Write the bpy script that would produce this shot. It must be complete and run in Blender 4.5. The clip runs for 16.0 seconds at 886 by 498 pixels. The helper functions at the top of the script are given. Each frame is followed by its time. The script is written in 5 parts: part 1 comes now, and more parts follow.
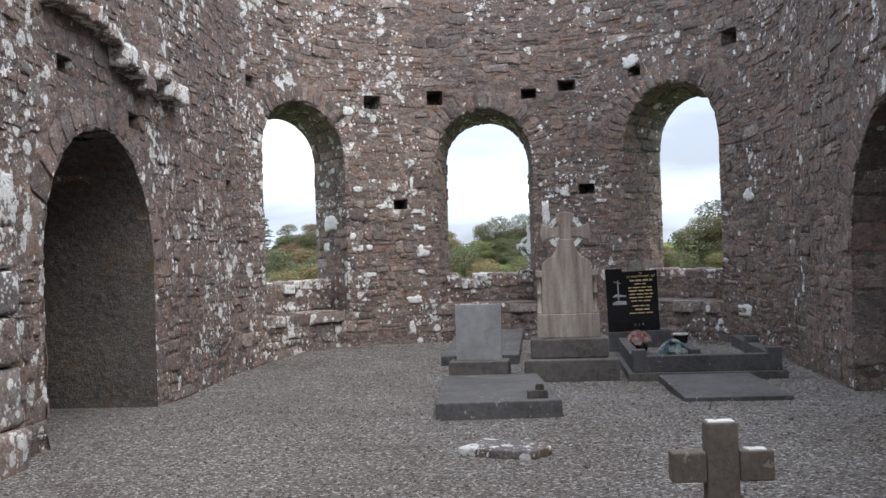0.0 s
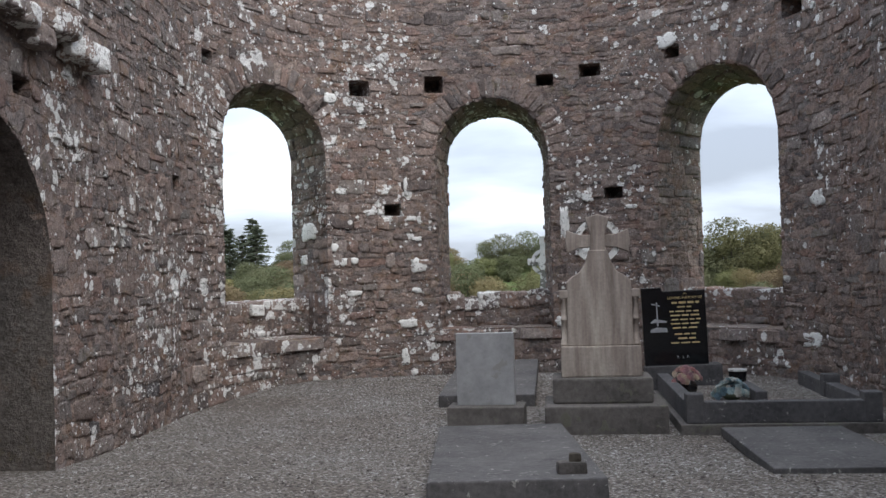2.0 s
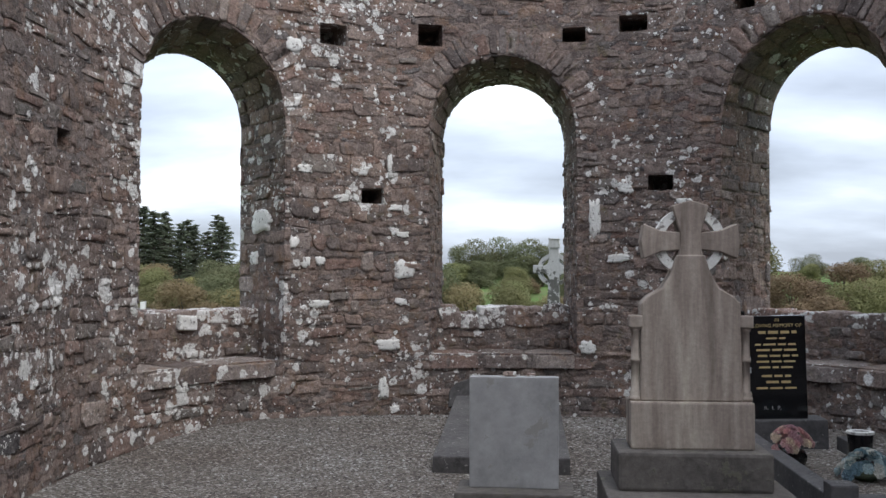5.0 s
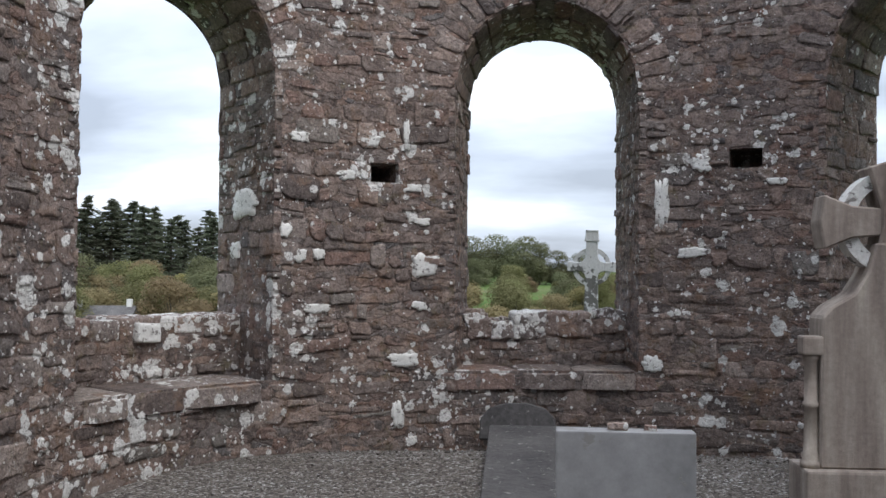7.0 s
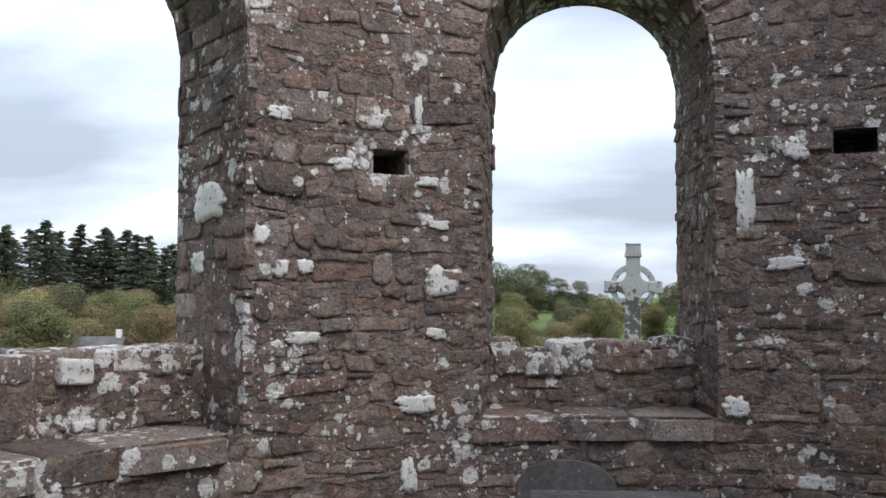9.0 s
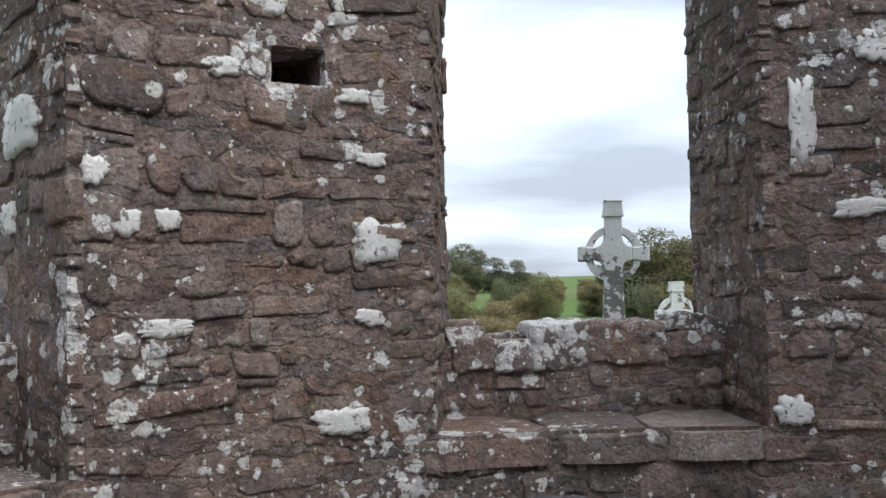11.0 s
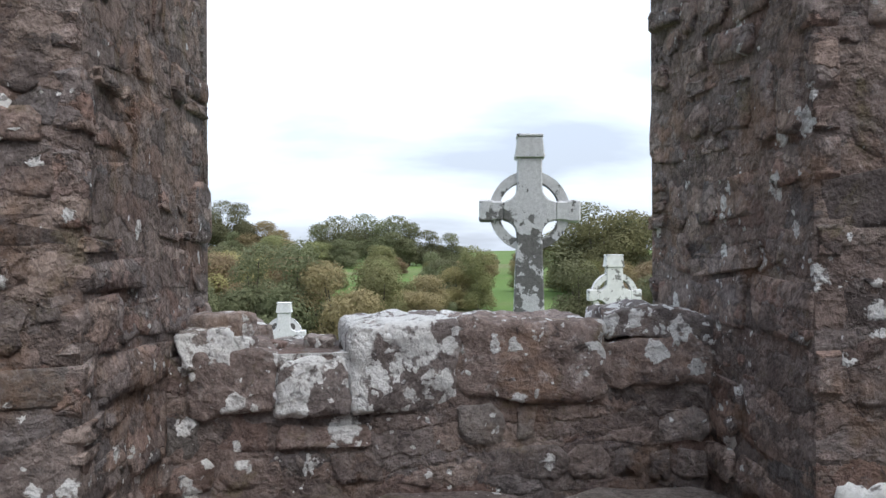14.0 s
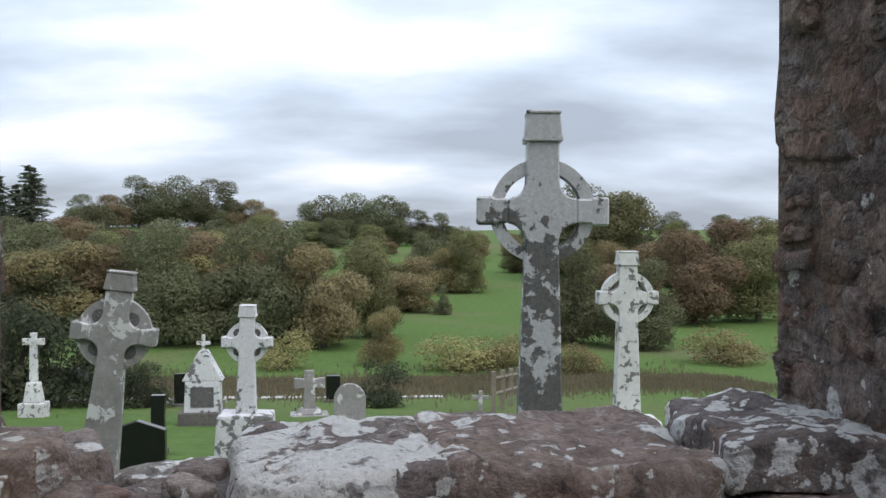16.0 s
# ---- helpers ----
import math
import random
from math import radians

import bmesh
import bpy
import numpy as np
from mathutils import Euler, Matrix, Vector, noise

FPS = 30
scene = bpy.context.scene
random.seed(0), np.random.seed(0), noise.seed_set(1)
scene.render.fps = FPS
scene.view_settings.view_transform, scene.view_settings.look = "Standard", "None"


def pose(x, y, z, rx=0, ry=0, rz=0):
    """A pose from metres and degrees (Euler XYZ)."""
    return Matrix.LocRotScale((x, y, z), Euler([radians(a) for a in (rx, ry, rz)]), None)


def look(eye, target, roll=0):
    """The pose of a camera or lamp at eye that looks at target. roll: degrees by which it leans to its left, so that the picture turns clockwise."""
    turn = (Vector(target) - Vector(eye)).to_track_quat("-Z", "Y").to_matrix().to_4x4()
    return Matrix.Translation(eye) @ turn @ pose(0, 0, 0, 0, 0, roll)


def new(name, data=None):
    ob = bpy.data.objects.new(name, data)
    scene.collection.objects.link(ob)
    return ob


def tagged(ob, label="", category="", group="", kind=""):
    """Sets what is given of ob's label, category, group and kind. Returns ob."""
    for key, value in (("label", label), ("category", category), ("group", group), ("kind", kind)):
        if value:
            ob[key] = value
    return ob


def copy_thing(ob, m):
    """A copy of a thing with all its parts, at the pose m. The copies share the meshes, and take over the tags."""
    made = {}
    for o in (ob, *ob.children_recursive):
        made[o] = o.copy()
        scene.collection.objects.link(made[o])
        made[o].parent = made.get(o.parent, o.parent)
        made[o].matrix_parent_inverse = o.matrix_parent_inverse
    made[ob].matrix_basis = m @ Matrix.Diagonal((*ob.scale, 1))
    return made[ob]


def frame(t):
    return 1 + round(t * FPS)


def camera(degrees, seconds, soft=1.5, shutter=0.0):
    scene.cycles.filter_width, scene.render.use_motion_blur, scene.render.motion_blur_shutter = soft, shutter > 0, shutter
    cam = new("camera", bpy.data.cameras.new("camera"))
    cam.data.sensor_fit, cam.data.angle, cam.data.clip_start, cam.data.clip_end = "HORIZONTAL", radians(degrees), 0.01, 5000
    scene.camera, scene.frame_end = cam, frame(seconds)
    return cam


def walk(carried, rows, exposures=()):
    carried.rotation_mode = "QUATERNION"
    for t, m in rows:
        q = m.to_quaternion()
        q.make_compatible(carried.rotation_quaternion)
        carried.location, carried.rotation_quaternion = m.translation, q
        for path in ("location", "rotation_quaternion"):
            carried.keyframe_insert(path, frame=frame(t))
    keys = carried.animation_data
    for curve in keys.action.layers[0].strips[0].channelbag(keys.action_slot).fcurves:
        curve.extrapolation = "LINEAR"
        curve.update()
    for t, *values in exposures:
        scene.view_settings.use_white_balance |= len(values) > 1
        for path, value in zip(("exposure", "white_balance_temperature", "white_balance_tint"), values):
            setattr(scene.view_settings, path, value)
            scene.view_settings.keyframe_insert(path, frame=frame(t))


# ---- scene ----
cam = camera(47.6, 16.0)
PATH = [
    (0, (1.212, -3.582, 1.58), (0.895, -1.607, 1.592), -1.9),
    (0.5, (1.136, -2.842, 1.56), (0.813, -0.868, 1.584), -1.9),
    (1, (1.054, -2.117, 1.549), (0.725, -0.144, 1.582), -1.9),
    (1.5, (0.92, -1.371, 1.535), (0.596, 0.602, 1.578), -1.8),
    (2, (0.804, -0.69, 1.546), (0.482, 1.283, 1.593), -1.6),
    (2.5, (0.693, -0.035, 1.537), (0.373, 1.939, 1.59), -1.3),
    (3, (0.548, 0.569, 1.538), (0.238, 2.544, 1.593), -1.0),
    (3.5, (0.409, 1.14, 1.542), (0.108, 3.116, 1.598), -0.7),
    (4, (0.209, 1.748, 1.546), (-0.073, 3.727, 1.603), -0.3),
    (4.2, (0.161, 1.94, 1.572), (-0.118, 3.92, 1.624), -0.2),
    (6.3, (-0.5, 4.45, 1.6), (-0.742, 6.434, 1.661), 0.5),
    (6.5, (-0.566, 4.662, 1.619), (-0.809, 6.647, 1.671), 0.5),
    (7, (-0.716, 5.193, 1.587), (-0.965, 7.177, 1.637), 0.4),
    (7.5, (-0.854, 5.702, 1.59), (-1.112, 7.684, 1.64), 0.4),
    (8, (-1.012, 6.228, 1.563), (-1.266, 8.21, 1.631), 0.2),
    (8.2, (-1.057, 6.413, 1.548), (-1.31, 8.396, 1.626), 0.2),
    (10.3, (-1.326, 8.81, 1.466), (-1.521, 10.796, 1.591), -0.6),
    (10.5, (-1.37, 9.01, 1.457), (-1.545, 10.999, 1.571), -0.6),
    (11, (-1.449, 9.574, 1.446), (-1.566, 11.57, 1.516), -1.1),
    (11.5, (-1.437, 10.1, 1.417), (-1.506, 12.098, 1.451), -1.5),
    (12, (-1.404, 10.557, 1.412), (-1.413, 12.556, 1.422), -1.9),
    (12.5, (-1.325, 11.023, 1.414), (-1.284, 13.023, 1.425), -1.7),
    (13, (-1.186, 11.494, 1.424), (-1.135, 13.493, 1.449), -1.2),
    (13.5, (-1.1, 11.988, 1.406), (-1.044, 13.987, 1.433), -0.7),
    (14, (-1.008, 12.48, 1.405), (-0.998, 14.48, 1.42), -0.3),
    (14.5, (-0.931, 12.974, 1.528), (-1.013, 14.971, 1.454), -0.3),
    (15, (-0.998, 13.42, 1.555), (-1.091, 15.416, 1.472), -0.3),
    (15.5, (-1.017, 13.746, 1.575), (-1.101, 15.744, 1.512), -0.2),
    (16, (-0.979, 14.012, 1.578), (-0.95, 16.012, 1.551), 0.0),
]
walk(cam, [(t, look(eye, target, roll)) for t, eye, target, roll in PATH],
     exposures=((0.0, 0.72), (2.0, 0.48), (4.0, 0.37), (7.0, 0.37), (11.0, 0.52), (12.5, 0.68), (14.0, 0.74), (15.0, 0.58), (16.0, 0.16)))

# ---- world, sun, exposure ----
world = bpy.data.worlds.new("sky")
scene.world = world
world.use_nodes = True
wn, wl = world.node_tree.nodes, world.node_tree.links
bg = wn["Background"]
sky = wn.new("ShaderNodeTexSky")
sky.sky_type, sky.sun_disc = "NISHITA", False
sky.sun_elevation, sky.sun_rotation = radians(46), radians(135)
tc = wn.new("ShaderNodeTexCoord")
sepz = wn.new("ShaderNodeSeparateXYZ")
wl.new(tc.outputs["Generated"], sepz.inputs[0])
up = wn.new("ShaderNodeMath")
up.operation = "MAXIMUM"
up.inputs[1].default_value = 0.0
wl.new(sepz.outputs["Z"], up.inputs[0])
over = wn.new("ShaderNodeMath")
over.operation = "ADD"
over.inputs[1].default_value = 0.26
wl.new(up.outputs[0], over.inputs[0])
flat = wn.new("ShaderNodeVectorMath")
flat.operation = "DIVIDE"
wl.new(tc.outputs["Generated"], flat.inputs[0])
wl.new(over.outputs[0], flat.inputs[1])
drift = wn.new("ShaderNodeVectorMath")
drift.operation = "MULTIPLY_ADD"
drift.inputs[1].default_value = (0.85, 1.30, 0.0)
drift.inputs[2].default_value = (3.1, 0.7, 5.1)
wl.new(flat.outputs[0], drift.inputs[0])
cloud = wn.new("ShaderNodeTexNoise")
cloud.inputs["Scale"].default_value, cloud.inputs["Detail"].default_value, cloud.inputs["Roughness"].default_value = 1.0, 6.0, 0.50
wl.new(drift.outputs[0], cloud.inputs["Vector"])
cramp = wn.new("ShaderNodeValToRGB")
ce = cramp.color_ramp.elements
ce[0].position, ce[0].color = 0.40, (0.48, 0.54, 0.655, 1)
ce[1].position, ce[1].color = 0.65, (1.19, 1.21, 1.27, 1)
mid = cramp.color_ramp.elements.new(0.535)
mid.color = (0.78, 0.88, 1.05, 1)
wl.new(cloud.outputs["Fac"], cramp.inputs["Fac"])
dim = wn.new("ShaderNodeVectorMath")
dim.operation = "SCALE"
dim.inputs["Scale"].default_value = 0.10
wl.new(sky.outputs["Color"], dim.inputs[0])
bright = wn.new("ShaderNodeVectorMath")
bright.operation = "SCALE"
bright.inputs["Scale"].default_value = 1.0
wl.new(cramp.outputs["Color"], bright.inputs[0])
both = wn.new("ShaderNodeMixRGB")
both.inputs["Fac"].default_value = 0.86
wl.new(dim.outputs[0], both.inputs[1])
wl.new(bright.outputs[0], both.inputs[2])
rise = wn.new("ShaderNodeMapRange")
rise.inputs["From Min"].default_value, rise.inputs["From Max"].default_value = 0.0, 1.0
rise.inputs["To Min"].default_value, rise.inputs["To Max"].default_value = 0.80, 1.95
wl.new(sepz.outputs["Z"], rise.inputs["Value"])
lift = wn.new("ShaderNodeVectorMath")
lift.operation = "SCALE"
wl.new(both.outputs[0], lift.inputs[0])
wl.new(rise.outputs[0], lift.inputs["Scale"])
wl.new(lift.outputs[0], bg.inputs["Color"])
bg.inputs["Strength"].default_value = 1.0

sun = new("sun", bpy.data.lights.new("sun", "SUN"))
sun.data.energy, sun.data.angle, sun.data.color = 1.5, radians(50), (1.0, 0.95, 0.91)
sun.matrix_world = look((9, 0, 30), (-11, 20, 0))


# ---- materials ----
def nodes_of(name):
    m = bpy.data.materials.new(name)
    m.use_nodes = True
    nt = m.node_tree
    return m, nt.nodes, nt.links, nt.nodes["Principled BSDF"]


def tex(n, l, kind, scale, detail=4.0, rough=0.55, vec=None, distort=0.0):
    t = n.new(kind)
    t.inputs["Scale"].default_value = scale
    if kind == "ShaderNodeTexNoise":
        t.inputs["Detail"].default_value, t.inputs["Roughness"].default_value = detail, rough
        t.inputs["Distortion"].default_value = distort
    if vec is not None:
        l.new(vec, t.inputs["Vector"])
    return t


def ramp(n, l, fac, stops):
    r = n.new("ShaderNodeValToRGB")
    e = r.color_ramp.elements
    while len(e) < len(stops):
        e.new(0.5)
    for k, (p, c) in enumerate(stops):
        e[k].position = p
        e[k].color = (*c, 1) if len(c) == 3 else c
    l.new(fac, r.inputs["Fac"])
    return r.outputs["Color"]


def blend(n, l, fac, a, b, mode="MIX"):
    m = n.new("ShaderNodeMixRGB")
    m.blend_type = mode
    for sock, v in ((m.inputs[0], fac), (m.inputs[1], a), (m.inputs[2], b)):
        if isinstance(v, (int, float)):
            sock.default_value = v
        elif isinstance(v, tuple):
            sock.default_value = (*v, 1)
        else:
            l.new(v, sock)
    return m.outputs[0]


def calc(n, l, op, a, b):
    m = n.new("ShaderNodeMath")
    m.operation = op
    for k, v in enumerate((a, b)):
        if isinstance(v, (int, float)):
            m.inputs[k].default_value = v
        else:
            l.new(v, m.inputs[k])
    return m.outputs[0]


def bump(n, l, bsdf, height, strength, dist=0.02):
    b = n.new("ShaderNodeBump")
    b.inputs["Strength"].default_value, b.inputs["Distance"].default_value = strength, dist
    l.new(height, b.inputs["Height"])
    l.new(b.outputs[0], bsdf.inputs["Normal"])


BLACK, WHITE = (0, 0, 0), (1, 1, 1)


def rubble_material(name, single, lichen=0.5, shift=1.0, chips=0.0):
    """Weathered rubble: brown, grey and reddish stones, pale crusts of lichen, dark stains, ochre moss."""
    m, n, l, b = nodes_of(name)
    pos = n.new("ShaderNodeNewGeometry")
    where = pos.outputs["Position"]
    rnd = n.new("ShaderNodeObjectInfo").outputs["Random"] if single else pos.outputs["Random Per Island"]
    base = ramp(n, l, rnd, [(0.0, (0.120, 0.112, 0.110)), (0.18, (0.265, 0.228, 0.208)), (0.36, (0.170, 0.165, 0.163)),
                            (0.52, (0.300, 0.262, 0.238)), (0.68, (0.225, 0.172, 0.154)), (0.80, (0.200, 0.203, 0.195)), (0.92, (0.345, 0.320, 0.300)), (1.0, (0.125, 0.128, 0.135))])
    gap = None
    if chips:
        warp = tex(n, l, "ShaderNodeTexNoise", 9.0, 6, 0.7, where)
        bent = n.new("ShaderNodeVectorMath")
        bent.operation = "MULTIPLY_ADD"
        bent.inputs[1].default_value = (0.17, 0.17, 0.13)
        l.new(warp.outputs["Color"], bent.inputs[0])
        l.new(where, bent.inputs[2])
        flat_v = n.new("ShaderNodeVectorMath")
        flat_v.operation = "MULTIPLY"
        flat_v.inputs[1].default_value = (1, 1, 2.5)
        l.new(bent.outputs[0], flat_v.inputs[0])
        cell = tex(n, l, "ShaderNodeTexVoronoi", chips, vec=flat_v.outputs[0])
        rim = tex(n, l, "ShaderNodeTexVoronoi", chips, vec=flat_v.outputs[0])
        rim.feature = "DISTANCE_TO_EDGE"
        sc = n.new("ShaderNodeSeparateColor")
        l.new(cell.outputs["Color"], sc.inputs[0])
        rnd = sc.outputs[0]
        base = ramp(n, l, rnd, [(0.0, (0.150, 0.138, 0.134)), (0.25, (0.300, 0.255, 0.232)), (0.45, (0.230, 0.222, 0.220)), (0.65, (0.350, 0.305, 0.272)), (0.82, (0.255, 0.190, 0.165)), (1.0, (0.180, 0.185, 0.190))])
        gap = ramp(n, l, rim.outputs["Distance"], [(0.0, WHITE), (0.13, BLACK)])
        base = blend(n, l, calc(n, l, "MULTIPLY", gap, 0.30), base, (0.10, 0.085, 0.075))
    tone = tex(n, l, "ShaderNodeTexNoise", 0.55, 5, 0.6, where)
    base = blend(n, l, 0.6, base, ramp(n, l, tone.outputs["Fac"], [(0.3, (0.38, 0.39, 0.41)), (0.7, (0.66, 0.63, 0.60))]), "OVERLAY")
    blot = tex(n, l, "ShaderNodeTexNoise", 13, 8, 0.75, where)
    base = blend(n, l, 0.9, base, ramp(n, l, blot.outputs["Fac"], [(0.28, (0.20, 0.19, 0.185)), (0.52, (0.50, 0.49, 0.485)), (0.75, (0.80, 0.78, 0.76))]), "OVERLAY")
    grain = tex(n, l, "ShaderNodeTexNoise", 48, 7, 0.78, where)
    base = blend(n, l, 0.8, base, ramp(n, l, grain.outputs["Fac"], [(0.28, (0.16, 0.155, 0.15)), (0.72, (0.82, 0.81, 0.79))]), "OVERLAY")
    rust = tex(n, l, "ShaderNodeTexNoise", 3.4, 6, 0.65, where)
    base = blend(n, l, ramp(n, l, rust.outputs["Fac"], [(0.56, BLACK), (0.66, (0.42, 0.42, 0.42))]), base, (0.26, 0.160, 0.092))
    moss = tex(n, l, "ShaderNodeTexNoise", 5.1, 7, 0.7, where, 0.5)
    base = blend(n, l, ramp(n, l, moss.outputs["Fac"], [(0.59, BLACK), (0.69, (0.5, 0.5, 0.5))]), base, (0.20, 0.180, 0.095))
    # thin grey bloom
    bloom = tex(n, l, "ShaderNodeTexNoise", 16.0, 9, 0.78, where, 0.3)
    base = blend(n, l, ramp(n, l, bloom.outputs["Fac"], [(0.55, BLACK), (0.63, (max(0.0, 0.4 * lichen + 0.12),) * 3)]), base, (0.46, 0.445, 0.42))
    # crisp pale crusts: rounded blots in four sizes, clustered by a broad pattern
    big = tex(n, l, "ShaderNodeTexNoise", 0.9, 4, 0.6, where)
    wander = tex(n, l, "ShaderNodeTexNoise", 17.0, 5, 0.65, where)
    drift_v = n.new("ShaderNodeVectorMath")
    drift_v.operation = "MULTIPLY_ADD"
    drift_v.inputs[1].default_value = (0.075, 0.075, 0.075)
    l.new(wander.outputs["Color"], drift_v.inputs[0])
    l.new(where, drift_v.inputs[2])
    crowd = calc(n, l, "MULTIPLY", calc(n, l, "SUBTRACT", big.outputs["Fac"], 0.5), 1.15)
    crowd = calc(n, l, "ADD", crowd, calc(n, l, "MULTIPLY", calc(n, l, "SUBTRACT", rnd, 0.5), 0.16))
    # the crusts thrive on the north side of the church
    side = n.new("ShaderNodeSeparateXYZ")
    l.new(where, side.inputs[0])
    crowd = calc(n, l, "SUBTRACT", crowd, calc(n, l, "MULTIPLY", side.outputs[0], 0.016))
    mask, tint = None, None
    for size, keep, reach in ((3.1, 0.83, 0.50), (6.5, 0.75, 0.56), (14.0, 0.75, 0.58), (33.0, 0.76, 0.50)):
        cells = tex(n, l, "ShaderNodeTexVoronoi", size, vec=drift_v.outputs[0])
        parts = n.new("ShaderNodeSeparateColor")
        l.new(cells.outputs["Color"], parts.inputs[0])
        luck = calc(n, l, "ADD", calc(n, l, "SUBTRACT", parts.outputs[0], keep - 0.30 * (lichen - 0.5)), crowd)
        edge = calc(n, l, "SUBTRACT", calc(n, l, "MULTIPLY", calc(n, l, "MINIMUM", luck, 0.5), reach / 0.36), cells.outputs["Distance"])
        blot_k = ramp(n, l, edge, [(0.0, BLACK), (0.035, WHITE)])
        mask = blot_k if mask is None else calc(n, l, "MAXIMUM", mask, blot_k)
        tint = parts.outputs[1] if tint is None else calc(n, l, "MAXIMUM", calc(n, l, "MULTIPLY", parts.outputs[1], blot_k), tint)
    speck = tex(n, l, "ShaderNodeTexNoise", 60, 5, 0.7, where)
    worn = tex(n, l, "ShaderNodeTexNoise", 26, 5, 0.65, where)
    mask = calc(n, l, "MULTIPLY", mask, ramp(n, l, worn.outputs["Fac"], [(0.36, (0.15, 0.15, 0.15)), (0.44, (0.94, 0.94, 0.94))]))
    crust = ramp(n, l, speck.outputs["Fac"], [(0.30, (0.42, 0.415, 0.395)), (0.42, (0.76, 0.755, 0.73)), (0.65, (0.88, 0.875, 0.85))])
    crust = blend(n, l, calc(n, l, "MULTIPLY", calc(n, l, "SUBTRACT", 1.0, tint), 0.35), crust, (0.42, 0.415, 0.39))
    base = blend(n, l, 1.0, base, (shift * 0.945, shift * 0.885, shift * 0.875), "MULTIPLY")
    base = blend(n, l, mask, base, crust)
    dark = tex(n, l, "ShaderNodeTexNoise", 22, 5, 0.7, where, 0.6)
    base = blend(n, l, ramp(n, l, dark.outputs["Fac"], [(0.33, (0.75, 0.75, 0.75)), (0.42, BLACK)]), base, (0.060, 0.054, 0.052))
    l.new(base, b.inputs["Base Color"])
    b.inputs["Roughness"].default_value = 0.95
    b.inputs["Specular IOR Level"].default_value = 0.2
    rough = tex(n, l, "ShaderNodeTexNoise", 9, 7, 0.62, where, 0.25)
    pits = tex(n, l, "ShaderNodeTexNoise", 55, 6, 0.65, where)
    hgt = calc(n, l, "ADD", calc(n, l, "ADD", rough.outputs["Fac"], calc(n, l, "MULTIPLY", pits.outputs["Fac"], 0.35)), calc(n, l, "MULTIPLY", mask, 0.06))
    if gap is not None:
        hgt = calc(n, l, "SUBTRACT", hgt, calc(n, l, "MULTIPLY", gap, 0.17))
        hgt = calc(n, l, "ADD", hgt, calc(n, l, "MULTIPLY", rnd, 0.25))
    bump(n, l, b, hgt, 1.0, 0.05)
    return m


STONE = rubble_material("rubble_stone", False)
STONE_ONE = rubble_material("single_stone", True)
MORTAR = rubble_material("mortar_core", False, 0.50, 0.92, 5.2)
ARCHSTONE = rubble_material("arch_stone", False, 0.34, 1.02)
JAMB_ONE = rubble_material("single_jamb_stone", True, 0.50, 1.22, 9.0)
ARCHSTONE_ONE = rubble_material("single_arch_stone", True, 0.40, 1.12)


def speckled(name, dark, light, scale=30, rough=0.85, bumpy=0.4, patch=None, patch_cut=0.6, patch_scale=6, spec=0.3):
    """A stone-like material: two tones by grain, an optional blotch of a third colour with crisp edges."""
    m, n, l, b = nodes_of(name)
    where = n.new("ShaderNodeNewGeometry").outputs["Position"]
    fine = tex(n, l, "ShaderNodeTexNoise", scale, 8, 0.7, where)
    wide = tex(n, l, "ShaderNodeTexNoise", scale * 0.09, 5, 0.6, where)
    mix = calc(n, l, "ADD", calc(n, l, "MULTIPLY", fine.outputs["Fac"], 0.5), calc(n, l, "MULTIPLY", wide.outputs["Fac"], 0.5))
    col = ramp(n, l, mix, [(0.35, dark), (0.65, light)])
    h = fine.outputs["Fac"]
    if patch:
        p = tex(n, l, "ShaderNodeTexNoise", patch_scale, 7, 0.66, where, 0.3)
        k = ramp(n, l, p.outputs["Fac"], [(patch_cut, BLACK), (patch_cut + 0.03, WHITE)])
        col = blend(n, l, k, col, patch)
        h = calc(n, l, "ADD", h, calc(n, l, "MULTIPLY", k, 0.3))
    l.new(col, b.inputs["Base Color"])
    b.inputs["Roughness"].default_value = rough
    b.inputs["Specular IOR Level"].default_value = spec
    bump(n, l, b, h, bumpy, 0.01)
    return m


def gravel_material():
    m, n, l, b = nodes_of("gravel")
    where = n.new("ShaderNodeNewGeometry").outputs["Position"]
    v = tex(n, l, "ShaderNodeTexVoronoi", 56, vec=where)
    v2 = tex(n, l, "ShaderNodeTexVoronoi", 110, vec=where)
    wide = tex(n, l, "ShaderNodeTexNoise", 0.7, 5, 0.6, where)
    sep = n.new("ShaderNodeSeparateColor")
    l.new(v.outputs["Color"], sep.inputs[0])
    col = ramp(n, l, sep.outputs[0], [(0.0, (0.042, 0.036, 0.031)), (0.35, (0.112, 0.096, 0.083)), (0.7, (0.185, 0.164, 0.146)), (0.9, (0.285, 0.268, 0.248)), (1.0, (0.52, 0.51, 0.49))])
    col = blend(n, l, 0.7, col, ramp(n, l, wide.outputs["Fac"], [(0.36, (0.40, 0.37, 0.345)), (0.62, (0.57, 0.585, 0.59))]), "OVERLAY")
    l.new(col, b.inputs["Base Color"])
    b.inputs["Roughness"].default_value = 0.95
    h = calc(n, l, "ADD", v.outputs["Distance"], calc(n, l, "MULTIPLY", v2.outputs["Distance"], 0.5))
    bump(n, l, b, calc(n, l, "MULTIPLY", h, -1.0), 0.9, 0.02)
    return m


